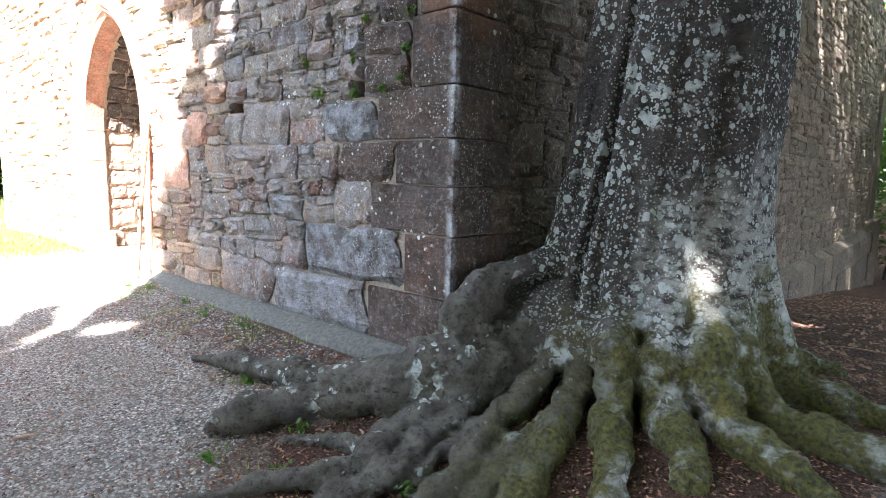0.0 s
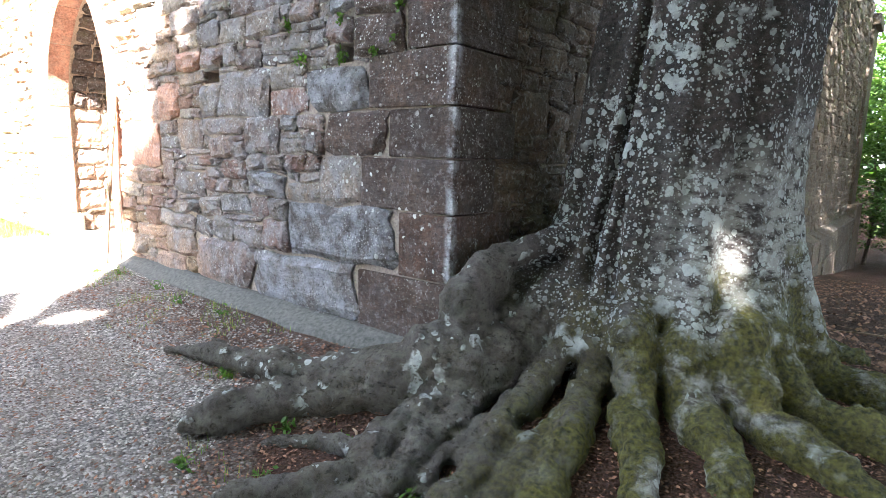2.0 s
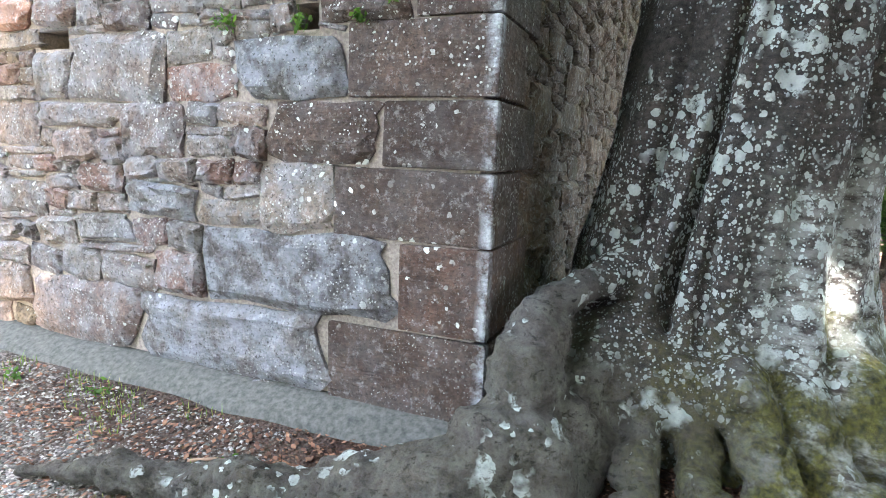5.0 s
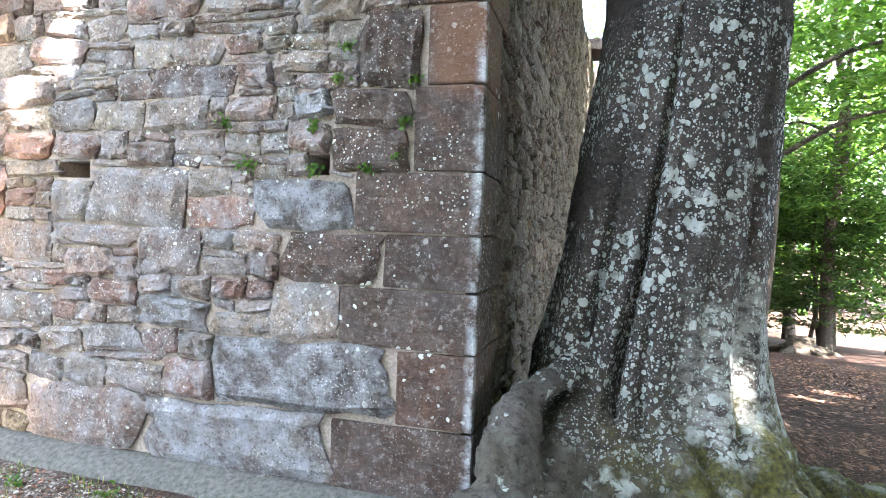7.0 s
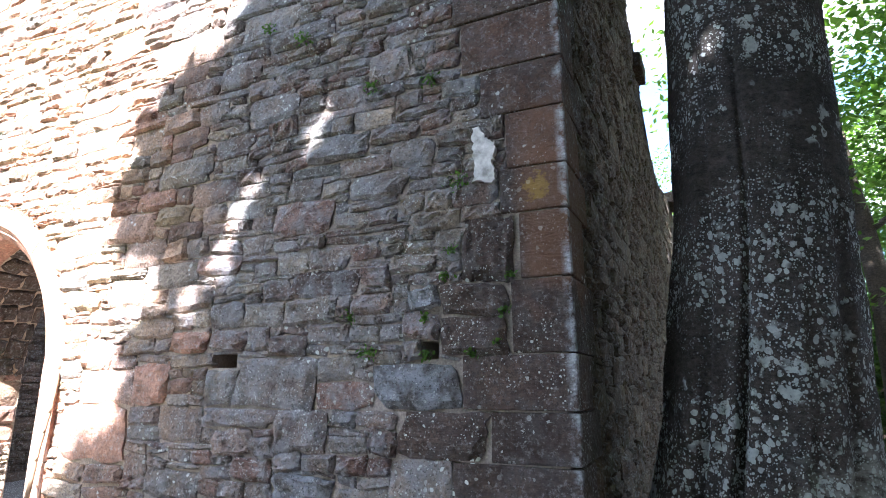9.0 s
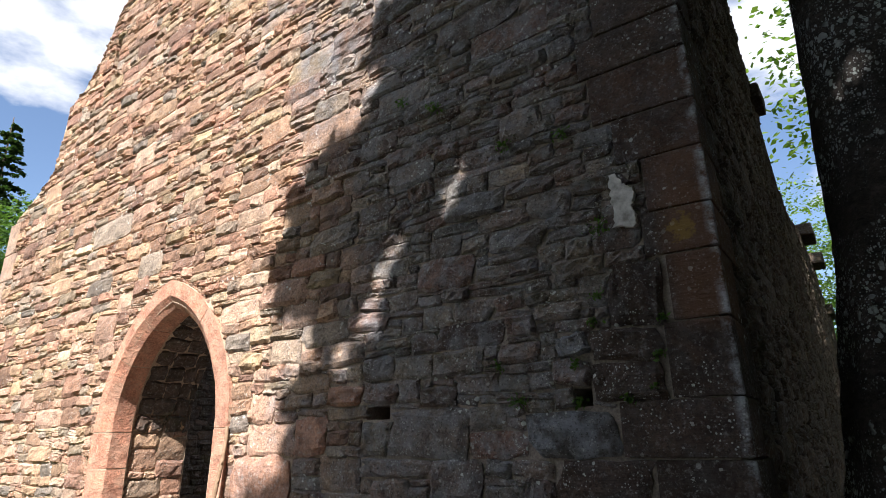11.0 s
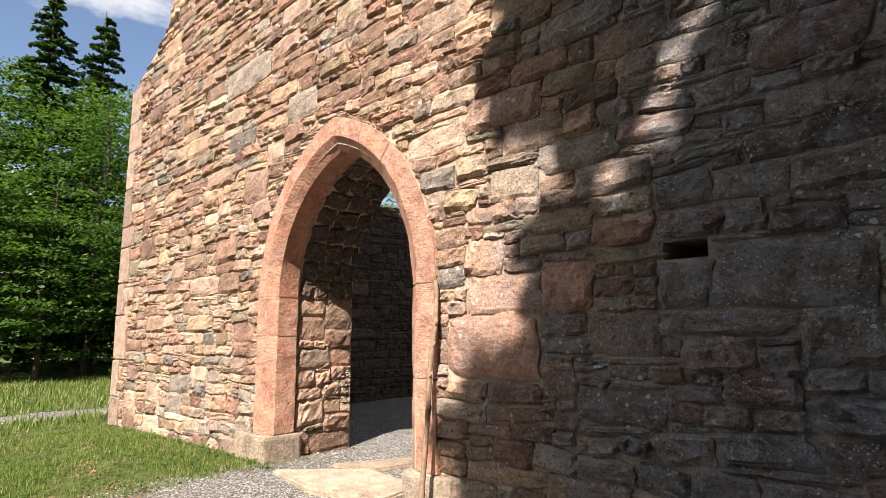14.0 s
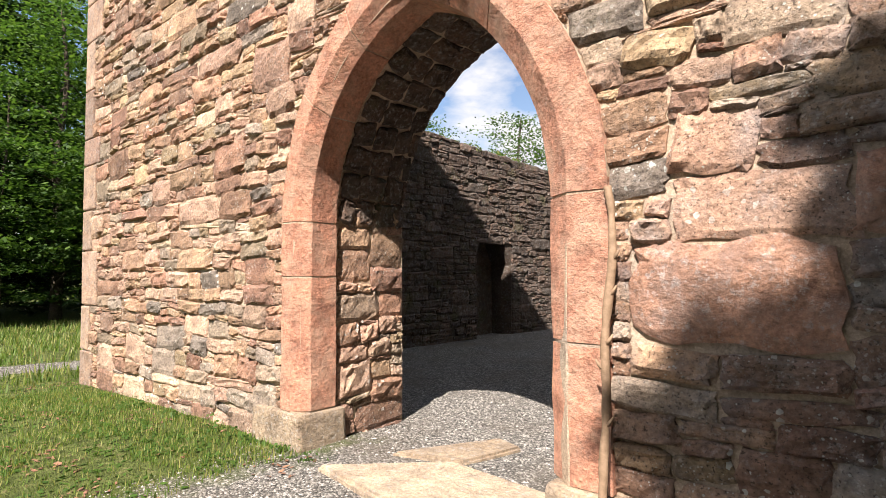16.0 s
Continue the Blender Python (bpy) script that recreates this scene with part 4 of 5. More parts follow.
def bark_radius(z, turn_n):
    """Radius of the fluted trunk at a height, for turn_n even steps of the angle."""
    a = -180 + 360 * np.arange(turn_n) / turn_n
    cx, cy, r = trunk_at(z)
    deep = 0.12 + 0.88 * math.exp(-max(0.0, z - 0.9) / 0.9)
    q = np.full(turn_n, r)
    for g, depth, wide in GROOVES:
        q -= depth * deep * np.exp(-(turn_gap(a, g + 3 * math.sin(z * 1.3 + g)) / wide) ** 2)
    flare = float(np.interp(z, [0.0, 0.1, 0.2, 0.3, 0.45, 0.6, 0.8, 1.1], [0.62, 0.52, 0.4, 0.29, 0.19, 0.12, 0.06, 0.0]))
    ridge = np.zeros(turn_n)
    for g, big in LOBES:
        ridge = np.maximum(ridge, big * np.exp(-(turn_gap(a, g) / 9.5) ** 2))
    q += flare * (0.18 + 0.82 * ridge)
    for k in range(turn_n):
        ca, sa = math.cos(radians(a[k])), math.sin(radians(a[k]))
        n3 = Vector((ca * 2.2, sa * 2.2, z * 1.1))
        q[k] += 0.03 * noise.noise(n3) + 0.016 * noise.noise(n3 * 3.7)
    return q


def bark_relief(x, y, z):
    p = Vector((x, y, z))
    far_ = smoothstep(0.75, 1.0, math.hypot(x + 1.5, y - 3.9))
    return far_ * (0.03 * noise.noise(p * 7) + 0.03 * abs(noise.noise(p * 12)) - 0.012 + 0.012 * noise.noise(p * 26)) + 0.007 * noise.noise(p * 9) + 0.005 * noise.noise(Vector((x * 14, y * 14, z * 34))) + 0.003 * noise.noise(p * 50)


def surface_net(field, low, cell):
    """Vertices and quads where a field of distances changes its sign."""
    inside = field < 0
    n = [k - 1 for k in field.shape]
    count = np.zeros(n, np.int8)
    corners = [(i, j, k) for i in (0, 1) for j in (0, 1) for k in (0, 1)]
    for i, j, k in corners:
        count += inside[i:n[0] + i, j:n[1] + j, k:n[2] + k]
    cells = np.argwhere((count > 0) & (count < 8))
    ids = np.full(n, -1, np.int64)
    ids[cells[:, 0], cells[:, 1], cells[:, 2]] = np.arange(len(cells))
    val = np.stack([field[cells[:, 0] + i, cells[:, 1] + j, cells[:, 2] + k] for i, j, k in corners], 1)
    total, hits = np.zeros((len(cells), 3)), np.zeros(len(cells))
    for a in range(8):
        for b in range(a + 1, 8):
            pa, pb = np.array(corners[a]), np.array(corners[b])
            if np.abs(pa - pb).sum() != 1:
                continue
            cross = (val[:, a] < 0) != (val[:, b] < 0)
            t = np.where(cross, val[:, a] / np.where(cross, val[:, a] - val[:, b], 1), 0)
            total += np.where(cross[:, None], pa + t[:, None] * (pb - pa), 0)
            hits += cross
    verts = np.array(low) + cell * (cells + total / hits[:, None])
    quads = []
    for ax in range(3):
        lo, hi = [slice(1, -1)] * 3, [slice(1, -1)] * 3
        lo[ax], hi[ax] = slice(0, -1), slice(1, None)
        one, two = inside[tuple(lo)], inside[tuple(hi)]
        at = np.argwhere(one != two)
        flip = one[at[:, 0], at[:, 1], at[:, 2]]
        base = at + 1
        base[:, ax] -= 1
        u, w = [(1, 2), (2, 0), (0, 1)][ax]
        ring = []
        for du, dw in ((-1, -1), (0, -1), (0, 0), (-1, 0)):
            c = base.copy()
            c[:, u] += du
            c[:, w] += dw
            ring.append(ids[c[:, 0], c[:, 1], c[:, 2]])
        q = np.stack(ring, 1)
        q[~flip] = q[~flip][:, ::-1]
        quads.append(q)
    return verts, np.concatenate(quads)


beech = tagged(new("beech_tree"), "old lichen-spotted beech with spreading roots against the wall's corner", "tree")

ROOTS = [
    [(-1.85, 3.5, 1.0, 0.14), (-2.14, 3.12, 0.86, 0.1), (-2.27, 2.82, 0.68, 0.12), (-2.26, 2.66, 0.42, 0.18), (-2.32, 2.52, 0.25, 0.22), (-2.6, 2.4, 0.1, 0.18), (-2.95, 2.26, 0.09, 0.14), (-3.25, 2.14, 0.11, 0.11), (-3.5, 2.1, 0.07, 0.085), (-3.75, 2.05, 0.07, 0.08), (-4.05, 2.02, 0.05, 0.06), (-4.35, 1.96, 0.0, 0.03)],
    [(-1.85, 3.45, 0.75, 0.2), (-2.0, 3.15, 0.5, 0.17), (-2.1, 2.92, 0.38, 0.17), (-2.14, 2.72, 0.28, 0.19), (-2.13, 2.57, 0.2, 0.19)],
    [(-2.0, 3.5, 0.8, 0.12), (-2.18, 3.3, 0.62, 0.14), (-2.26, 3.05, 0.5, 0.14), (-2.28, 2.85, 0.42, 0.14)],
    [(-2.3, 2.5, 0.2, 0.2), (-2.55, 2.3, 0.08, 0.17), (-2.8, 2.08, 0.05, 0.15), (-2.98, 1.84, 0.04, 0.13), (-3.08, 1.66, 0.02, 0.11), (-3.18, 1.53, -0.03, 0.06)],
    [(-2.15, 2.6, 0.3, 0.18), (-2.16, 2.42, 0.12, 0.12), (-2.2, 2.2, 0.06, 0.1), (-2.18, 2.0, 0.02, 0.095), (-2.14, 1.82, -0.02, 0.09), (-2.25, 1.62, -0.04, 0.08), (-2.4, 1.46, -0.06, 0.07), (-2.52, 1.26, -0.1, 0.06), (-2.7, 1.05, -0.16, 0.04)],
    [(-1.92, 3.25, 0.6, 0.1), (-1.92, 3.0, 0.36, 0.085), (-1.97, 2.78, 0.18, 0.08), (-1.98, 2.55, 0.1, 0.08), (-1.98, 2.35, 0.05, 0.085), (-2.02, 2.12, 0.0, 0.085), (-1.97, 1.88, -0.04, 0.085), (-2.08, 1.66, -0.08, 0.07), (-2.2, 1.45, -0.14, 0.05)],
    [(-1.78, 3.2, 0.6, 0.1), (-1.76, 2.95, 0.36, 0.09), (-1.76, 2.66, 0.19, 0.1), (-1.77, 2.4, 0.06, 0.1), (-1.7, 2.15, 0.0, 0.1), (-1.66, 1.92, -0.06, 0.1), (-1.7, 1.6, -0.14, 0.07)],
    [(-1.64, 3.15, 0.55, 0.1), (-1.58, 2.95, 0.3, 0.1), (-1.53, 2.82, 0.16, 0.1), (-1.47, 2.58, 0.05, 0.095), (-1.42, 2.35, 0.0, 0.1), (-1.36, 2.05, -0.08, 0.09), (-1.32, 1.75, -0.16, 0.05)],
    [(-1.42, 3.1, 0.55, 0.13), (-1.3, 2.86, 0.24, 0.12), (-1.22, 2.7, 0.06, 0.11), (-1.1, 2.5, -0.02, 0.1), (-1.0, 2.2, -0.12, 0.07)],
    [(-1.18, 3.2, 0.5, 0.13), (-1.04, 2.97, 0.16, 0.12), (-0.9, 2.78, 0.0, 0.11), (-0.72, 2.5, -0.1, 0.08)],
    [(-1.0, 3.35, 0.6, 0.14), (-0.84, 3.16, 0.28, 0.13), (-0.64, 3.02, 0.08, 0.12), (-0.46, 2.92, -0.02, 0.1), (-0.15, 2.75, -0.14, 0.06)],
    [(-0.95, 3.55, 0.65, 0.13), (-0.74, 3.42, 0.34, 0.12), (-0.56, 3.36, 0.14, 0.11), (-0.34, 3.34, 0.06, 0.12), (-0.08, 3.3, 0.0, 0.1), (0.3, 3.2, -0.12, 0.06)],
    [(-0.9, 3.95, 0.5, 0.14), (-0.62, 3.98, 0.17, 0.12), (-0.32, 3.92, 0.1, 0.12), (-0.05, 3.96, 0.05, 0.1), (0.35, 3.9, -0.1, 0.07)],
    [(-1.1, 4.5, 0.4, 0.15), (-0.8, 4.7, 0.08, 0.12), (-0.45, 4.85, -0.08, 0.08)],
    [(-1.98, 1.8, -0.02, 0.06), (-2.2, 1.88, 0.0, 0.055), (-2.48, 1.9, -0.03, 0.05), (-2.8, 1.72, -0.08, 0.03)],
    [(-1.56, 2.6, 0.1, 0.08), (-1.58, 2.36, 0.03, 0.08), (-1.52, 2.1, -0.04, 0.075), (-1.5, 1.85, -0.1, 0.06)],
    [(-1.85, 2.35, 0.02, 0.06), (-1.88, 2.1, -0.01, 0.055), (-1.82, 1.86, -0.06, 0.05)],
]
CELL = 0.02
LOW, HIGH = (-4.5, 1.0, -0.26), (0.46, 5.2, 1.52)
shape = [int(round((b - a) / CELL)) + 1 for a, b in zip(LOW, HIGH)]
gx_, gy_, gz_ = [LOW[k] + CELL * np.arange(shape[k]) for k in range(3)]
field = np.empty(shape)
for k, z in enumerate(gz_):
    cx, cy, _ = trunk_at(z)
    X, Y = np.meshgrid(gx_ - cx, gy_ - cy, indexing="ij")
    turn_ = ((np.degrees(np.arctan2(Y, X)) + 180) / 360 * 720).astype(int) % 720
    field[:, :, k] = (np.hypot(X, Y) - bark_radius(float(z), 720)[turn_]) * 0.85
owner = np.zeros(shape, np.int16)
for number, row in enumerate(ROOTS):
    one = np.full(shape, 9.0)
    chain = spline(row, 14)
    for i, (x, y, z, r) in enumerate(chain):
        z = max(z, ground_z(x, y) + 0.3 * r - 0.12 * smoothstep(0.8, 1.0, i / len(chain)))
        p = Vector((x, y, z))
        r *= 0.97 + 0.3 * noise.noise(p * 5 + Vector((number, 0, 0))) + 0.2 * noise.noise(p * 13)
        x, y = x + 0.035 * noise.noise(p * 4.5), y + 0.035 * noise.noise(p * 4.5 + Vector((9, 0, 0)))
        cut = []
        for k, c in enumerate((x, y, z)):
            a, b = int((c - r - 0.1 - LOW[k]) / CELL), int((c + r + 0.1 - LOW[k]) / CELL) + 2
            cut.append(slice(max(0, a), max(0, min(shape[k], b))))
        X, Y, Z = np.meshgrid(gx_[cut[0]] - x, gy_[cut[1]] - y, gz_[cut[2]] - z, indexing="ij")
        if X.size:
            one[tuple(cut)] = np.minimum(one[tuple(cut)], np.sqrt(X * X + Y * Y + Z * Z) - r)
    owner[one < field] = number + 1
    soft_ = 0.04
    near_ = np.clip(0.5 + 0.5 * (field - one) / soft_, 0, 1)
    field = np.where(one > 8, field, field * (1 - near_) + one * near_ - soft_ * near_ * (1 - near_))
pts, quads = surface_net(field, LOW, CELL)
where_ = np.clip(np.round((pts - np.array(LOW)) / CELL).astype(int), 0, np.array(shape) - 1)
kind_ = owner[where_[:, 0], where_[:, 1], where_[:, 2]]


def vertex_normals(p, q):
    n = np.cross(p[q[:, 2]] - p[q[:, 0]], p[q[:, 3]] - p[q[:, 1]])
    out = np.zeros_like(p)
    for k in range(4):
        np.add.at(out, q[:, k], n)
    return out / np.maximum(np.linalg.norm(out, axis=1), 1e-9)[:, None]


pts += vertex_normals(pts, quads) * np.array([bark_relief(*p) for p in pts.tolist()])[:, None]
normals = vertex_normals(pts, quads)
keep_ = pts[quads[:, 0], 2] > np.array([ground_z(*p[:2]) - 0.07 for p in pts[quads[:, 0]].tolist()])
keep_ &= pts[quads].max(1)[:, 2] < 1.49
quads = quads[keep_]
face_kind = kind_[quads].min(1)


def bark_piece(name, p, q, nrm):
    used_, inv = np.unique(q, return_inverse=True)
    me = bpy.data.meshes.new(name)
    me.from_pydata(p[used_].tolist(), [], inv.reshape(q.shape).tolist())
    me.materials.append(beech_mat)
    me.polygons.foreach_set("use_smooth", [True] * len(me.polygons))
    me.normals_split_custom_set_from_vertices([tuple(v) for v in nrm[used_].tolist()])
    ob = new(name, me)
    ob.parent = beech
    return ob


for number in range(len(ROOTS) + 1):
    q = quads[face_kind == number]
    if len(q):
        bark_piece("root" if number else "trunk_foot", pts, q, normals)

zs = list(np.arange(1.44, 3.6, 0.03)) + list(np.arange(3.6, 12.01, 0.3))
SEG = 360
verts = []
for z in zs:
    cx, cy, _ = trunk_at(z)
    for k, q in enumerate(bark_radius(z, SEG)):
        ca, sa = math.cos(radians(-180 + 360 * k / SEG)), math.sin(radians(-180 + 360 * k / SEG))
        q += bark_relief(cx + q * ca, cy + q * sa, z) - 0.003 * (z < 1.5)
        verts.append((cx + q * ca, cy + q * sa, z))
faces = [(j * SEG + k, j * SEG + (k + 1) % SEG, (j + 1) * SEG + (k + 1) % SEG, (j + 1) * SEG + k) for j in range(len(zs) - 1) for k in range(SEG)]
beech_trunk = py_ob("trunk", verts, faces, beech_mat, beech, True)


def leaf_cloud(centres, size, seed, flat=0.5):
    """Many small leaf blades round the given centres, as lists of vertices and faces."""
    rnd = np.random.default_rng(seed)
    c = np.asarray(centres)
    n = len(c)
    az = rnd.uniform(0, 2 * np.pi, n)
    tilt = rnd.normal(0, flat, n)
    roll = rnd.normal(0, flat, n)
    u = np.stack([np.cos(az) * np.cos(tilt), np.sin(az) * np.cos(tilt), np.sin(tilt)], 1)
    v = np.stack([-np.sin(az) * np.cos(roll), np.cos(az) * np.cos(roll), np.sin(roll)], 1)
    s = size * rnd.uniform(0.6, 1.3, n)[:, None]
    pts = np.stack([c - u * s * 0.6, c + v * s * 0.34 - u * s * 0.05, c + u * s * 0.6, c - v * s * 0.34 - u * s * 0.05], 1).reshape(-1, 3)
    return [tuple(p) for p in pts.tolist()], [(4 * i, 4 * i + 1, 4 * i + 2, 4 * i + 3) for i in range(n)]


# gaps cut in the canopy, along sun rays, through which sun reaches trunk, roots, wall and path
GAPS = [((-1.06, 3.3, 1.2), 0.13), ((-0.98, 3.3, 1.02), 0.17), ((-1.05, 3.3, 0.84), 0.15), ((-0.92, 3.3, 0.68), 0.11), ((-0.85, 3.05, 0.15), 0.13), ((-0.95, 2.75, 0.0), 0.1), ((-0.8, 3.1, 0.28), 0.12),
        ((-5.45, 2.85, 0.6), 0.12), ((-5.25, 2.85, 3.2), 0.18), ((-5.35, 2.85, 2.85), 0.19), ((-5.05, 2.85, 3.45), 0.14), ((-4.5, 2.85, 3.75), 0.17), ((-4.35, 2.85, 4.0), 0.14), ((-4.75, 2.85, 3.3), 0.1), ((-5.7, 2.85, 2.5), 0.18), ((-5.5, 2.85, 2.3), 0.1),
        ((-5.7, 1.9, 0.0), 0.18), ((-5.95, 1.75, 0.0), 0.19), ((-6.3, 1.5, 0.0), 0.19), ((-6.1, 1.25, 0.0), 0.14), ((-6.9, 2.1, 0.0), 0.3), ((-6.6, 1.75, 0.0), 0.2), ((-5.9, 1.05, 0.0), 0.1), ((-5.5, 1.5, 0.0), 0.08),
        ((-1.75, 3.25, 1.0), 0.08), ((-1.95, 3.3, 1.0), 0.06), ((-1.8, 2.2, 0.1), 0.06), ((-2.475, 6.4, 3.3), 0.2), ((-2.475, 6.3, 2.5), 0.18), ((-2.475, 5.45, 1.6), 0.15), ((-2.475, 5.2, 2.4), 0.1), ((-2.475, 14.0, 4.5), 0.3), ((-2.475, 18.0, 5.0), 0.3),
        ((-0.2, 6.5, -0.2), 0.2), ((0.8, 8.5, -0.4), 0.3), ((-1.3, 8.0, -0.3), 0.2), ((1.5, 9.5, -0.5), 0.3), ((0.3, 9.2, -0.5), 0.15), ((1.0, 7.2, -0.3), 0.12)]
EDGE_Z = [0, 0.7, 1.5, 1.9, 2.3, 2.7, 3.2, 3.8, 4.3, 4.6, 5.0, 9.0]
EDGE_X = [-7.15, -7.05, -6.6, -6.25, -6.05, -6.05, -6.4, -6.8, -6.6, -6.0, -5.4, -4.8]
SUN_N = np.array(SUN_TO)


def open_canopy(c):
    """Keeps the leaves that leave the sunny side of the place and the gaps free."""
    c = np.asarray(c)
    keep = np.ones(len(c), bool)
    for p, r in GAPS:
        d = c - np.array(p)
        off = d - np.outer(d @ SUN_N, SUN_N)
        keep &= np.linalg.norm(off, axis=1) > r
    k = (c[:, 1] - FACE) / SUN_N[1]
    hit = c - k[:, None] * SUN_N
    rag = 0.22 * np.sin(hit[:, 2] * 5.1) + 0.15 * np.sin(hit[:, 2] * 13 + 1)
    wall_hit = (k > 0) & (hit[:, 2] > 0)
    keep &= ~(wall_hit & (hit[:, 0] < np.interp(hit[:, 2], EDGE_Z, EDGE_X) + rag))
    flat_hit = c - (c[:, 2] / SUN_N[2])[:, None] * SUN_N
    keep &= ~(~wall_hit & (flat_hit[:, 1] < FACE) & (flat_hit[:, 0] < -6.7 + 0.25 * np.sin(flat_hit[:, 1] * 4) + 0.3 * np.sin(flat_hit[:, 1] * 9.3 + flat_hit[:, 0] * 5) + 0.2 * np.sin(flat_hit[:, 1] * 21 + 1)))
    return c[keep]


def blob_points(centre, radii, n, seed, clumps=60, puff=0.17, layer=0.45):
    """Leaf places gathered in flat sprays inside an ellipsoid."""
    rnd = np.random.default_rng(seed)
    d = rnd.normal(size=(clumps, 3))
    d /= np.linalg.norm(d, axis=1)[:, None]
    mid = np.array(centre) + d * (rnd.uniform(0.25, 1.0, clumps) ** 0.5)[:, None] * np.array(radii)
    pick = rnd.integers(0, clumps, n)
    spread = min(radii) * puff
    return mid[pick] + rnd.normal(size=(n, 3)) * np.array([spread, spread, spread * layer])


def limb_rows(p0, p1, r, sag):
    m = (Vector(p0) + Vector(p1)) / 2 + Vector((0, 0, sag))
    return [tuple(q) for q in spline([(*p0, r), (*m, r * 0.7), (*p1, r * 0.25)], 5)]


for p1 in ((2.0, 0.5, 12.0), (-2.6, 0.8, 13.5), (1.2, 5.5, 13.0), (-0.6, 2.0, 16.0)):
    bm = bmesh.new()
    cx, cy, r = trunk_at(9.5)
    tube(bm, limb_rows((cx, cy, 9.3), p1, 0.2, 0.4), 8, 0.1)
    part("limb", bm, beech_mat, beech, "", True)
# first cloud is the beech's; the others are added unseen canopy for shade
pts = open_canopy(np.concatenate([blob_points((0.3, 2.0, 14.0), (4.5, 4.2, 2.8), 24000, 5, 150, 0.3), blob_points((3.0, -2.6, 13.0), (5.0, 5.0, 3.0), 26000, 6, 150, 0.3),
                                   blob_points((0.8, -4.2, 9.6), (6.4, 5.2, 2.2), 62000, 8, 380, 0.26), blob_points((2.5, -7.5, 13.0), (6.0, 4.0, 2.5), 24000, 9, 160, 0.3)]))
v_, f_ = leaf_cloud(pts, 0.26, 7)
py_ob("crown", v_, f_, leaf_mat, beech)


# ---- woods ----
def broadleaf(height, crown_low, spread, leaves, size, seed, mat_l, trunk_r=0.16, clumps=70):
    rnd = random.Random(seed)
    root = new("beech_tree")
    bend = [(rnd.uniform(-0.25, 0.25), rnd.uniform(-0.25, 0.25)) for _ in range(4)]
    rows = [(0, 0, -0.5, trunk_r * 1.9), (0, 0, 0.15, trunk_r * 1.25)] + [(b[0], b[1], height * (0.25 + 0.24 * i), trunk_r * (0.95 - 0.22 * i)) for i, b in enumerate(bend)]
    bm = bmesh.new()
    tube(bm, [tuple(q) for q in spline(rows, 5)], 9, 0.08)
    part("trunk", bm, bark_mat, root, "", True)
    for k in range(7):
        z = crown_low + (height - crown_low) * (0.05 + 0.75 * k / 7)
        a = rnd.uniform(0, 6.28)
        reach = spread * rnd.uniform(0.6, 0.95) * (1 - 0.4 * k / 7)
        bm = bmesh.new()
        tube(bm, limb_rows((0, 0, z), (math.cos(a) * reach, math.sin(a) * reach, z + rnd.uniform(0.0, 1.4)), trunk_r * 0.32, 0.35), 6, 0.08)
        part("limb", bm, bark_mat, root, "", True)
    pts = blob_points((0, 0, (height + crown_low) / 2), (spread, spread, (height - crown_low) / 2), leaves, seed, int(clumps * 1.5), 0.14, 0.16)
    v, f = leaf_cloud(pts, size, seed + 1, 0.4)
    py_ob("crown", v, f, mat_l, root)
    return root


def spruce(height, spread, seed):
    rnd = np.random.default_rng(seed)
    root = new("spruce_tree")
    bm = bmesh.new()
    tube(bm, [(0, 0, -0.4, 0.22), (0, 0, height * 0.5, 0.13), (0.1, 0, height, 0.02)], 8, 0.05)
    part("trunk", bm, bark_mat, root, "", True)
    pts, bm = [], bmesh.new()
    z = 1.0
    while z < height - 0.2:
        reach = spread * (1 - z / height) ** 0.8 + 0.15
        for a in rnd.uniform(0, 6.28, 7):
            tip = reach * rnd.uniform(0.7, 1.1)
            droop = -0.18 * tip
            tube(bm, [(0, 0, z, 0.03), (math.cos(a) * tip, math.sin(a) * tip, z + droop, 0.008)], 4, 0)
            n = int(26 + 46 * tip)
            t = rnd.uniform(0.1, 1.0, n)
            side = rnd.normal(0, 0.16, n) * (1.2 - t) * tip * 0.6
            pts.append(np.stack([math.cos(a) * tip * t - math.sin(a) * side, math.sin(a) * tip * t + math.cos(a) * side, z + droop * t ** 1.5 - rnd.uniform(0, 0.16, n)], 1))
        z += 0.42
    tagged(part("branches", bm, bark_mat, root), kind="stuff")
    v, f = leaf_cloud(np.concatenate(pts), 0.2, seed, 0.35)
    py_ob("needles", v, f, needle_mat, root)
    return root


def stand(ob, x, y, turn, scale=1.0):
    return pose(x, y, ground_z(x, y) - 0.12, 0, 0, turn) @ Matrix.Scale(scale, 4)


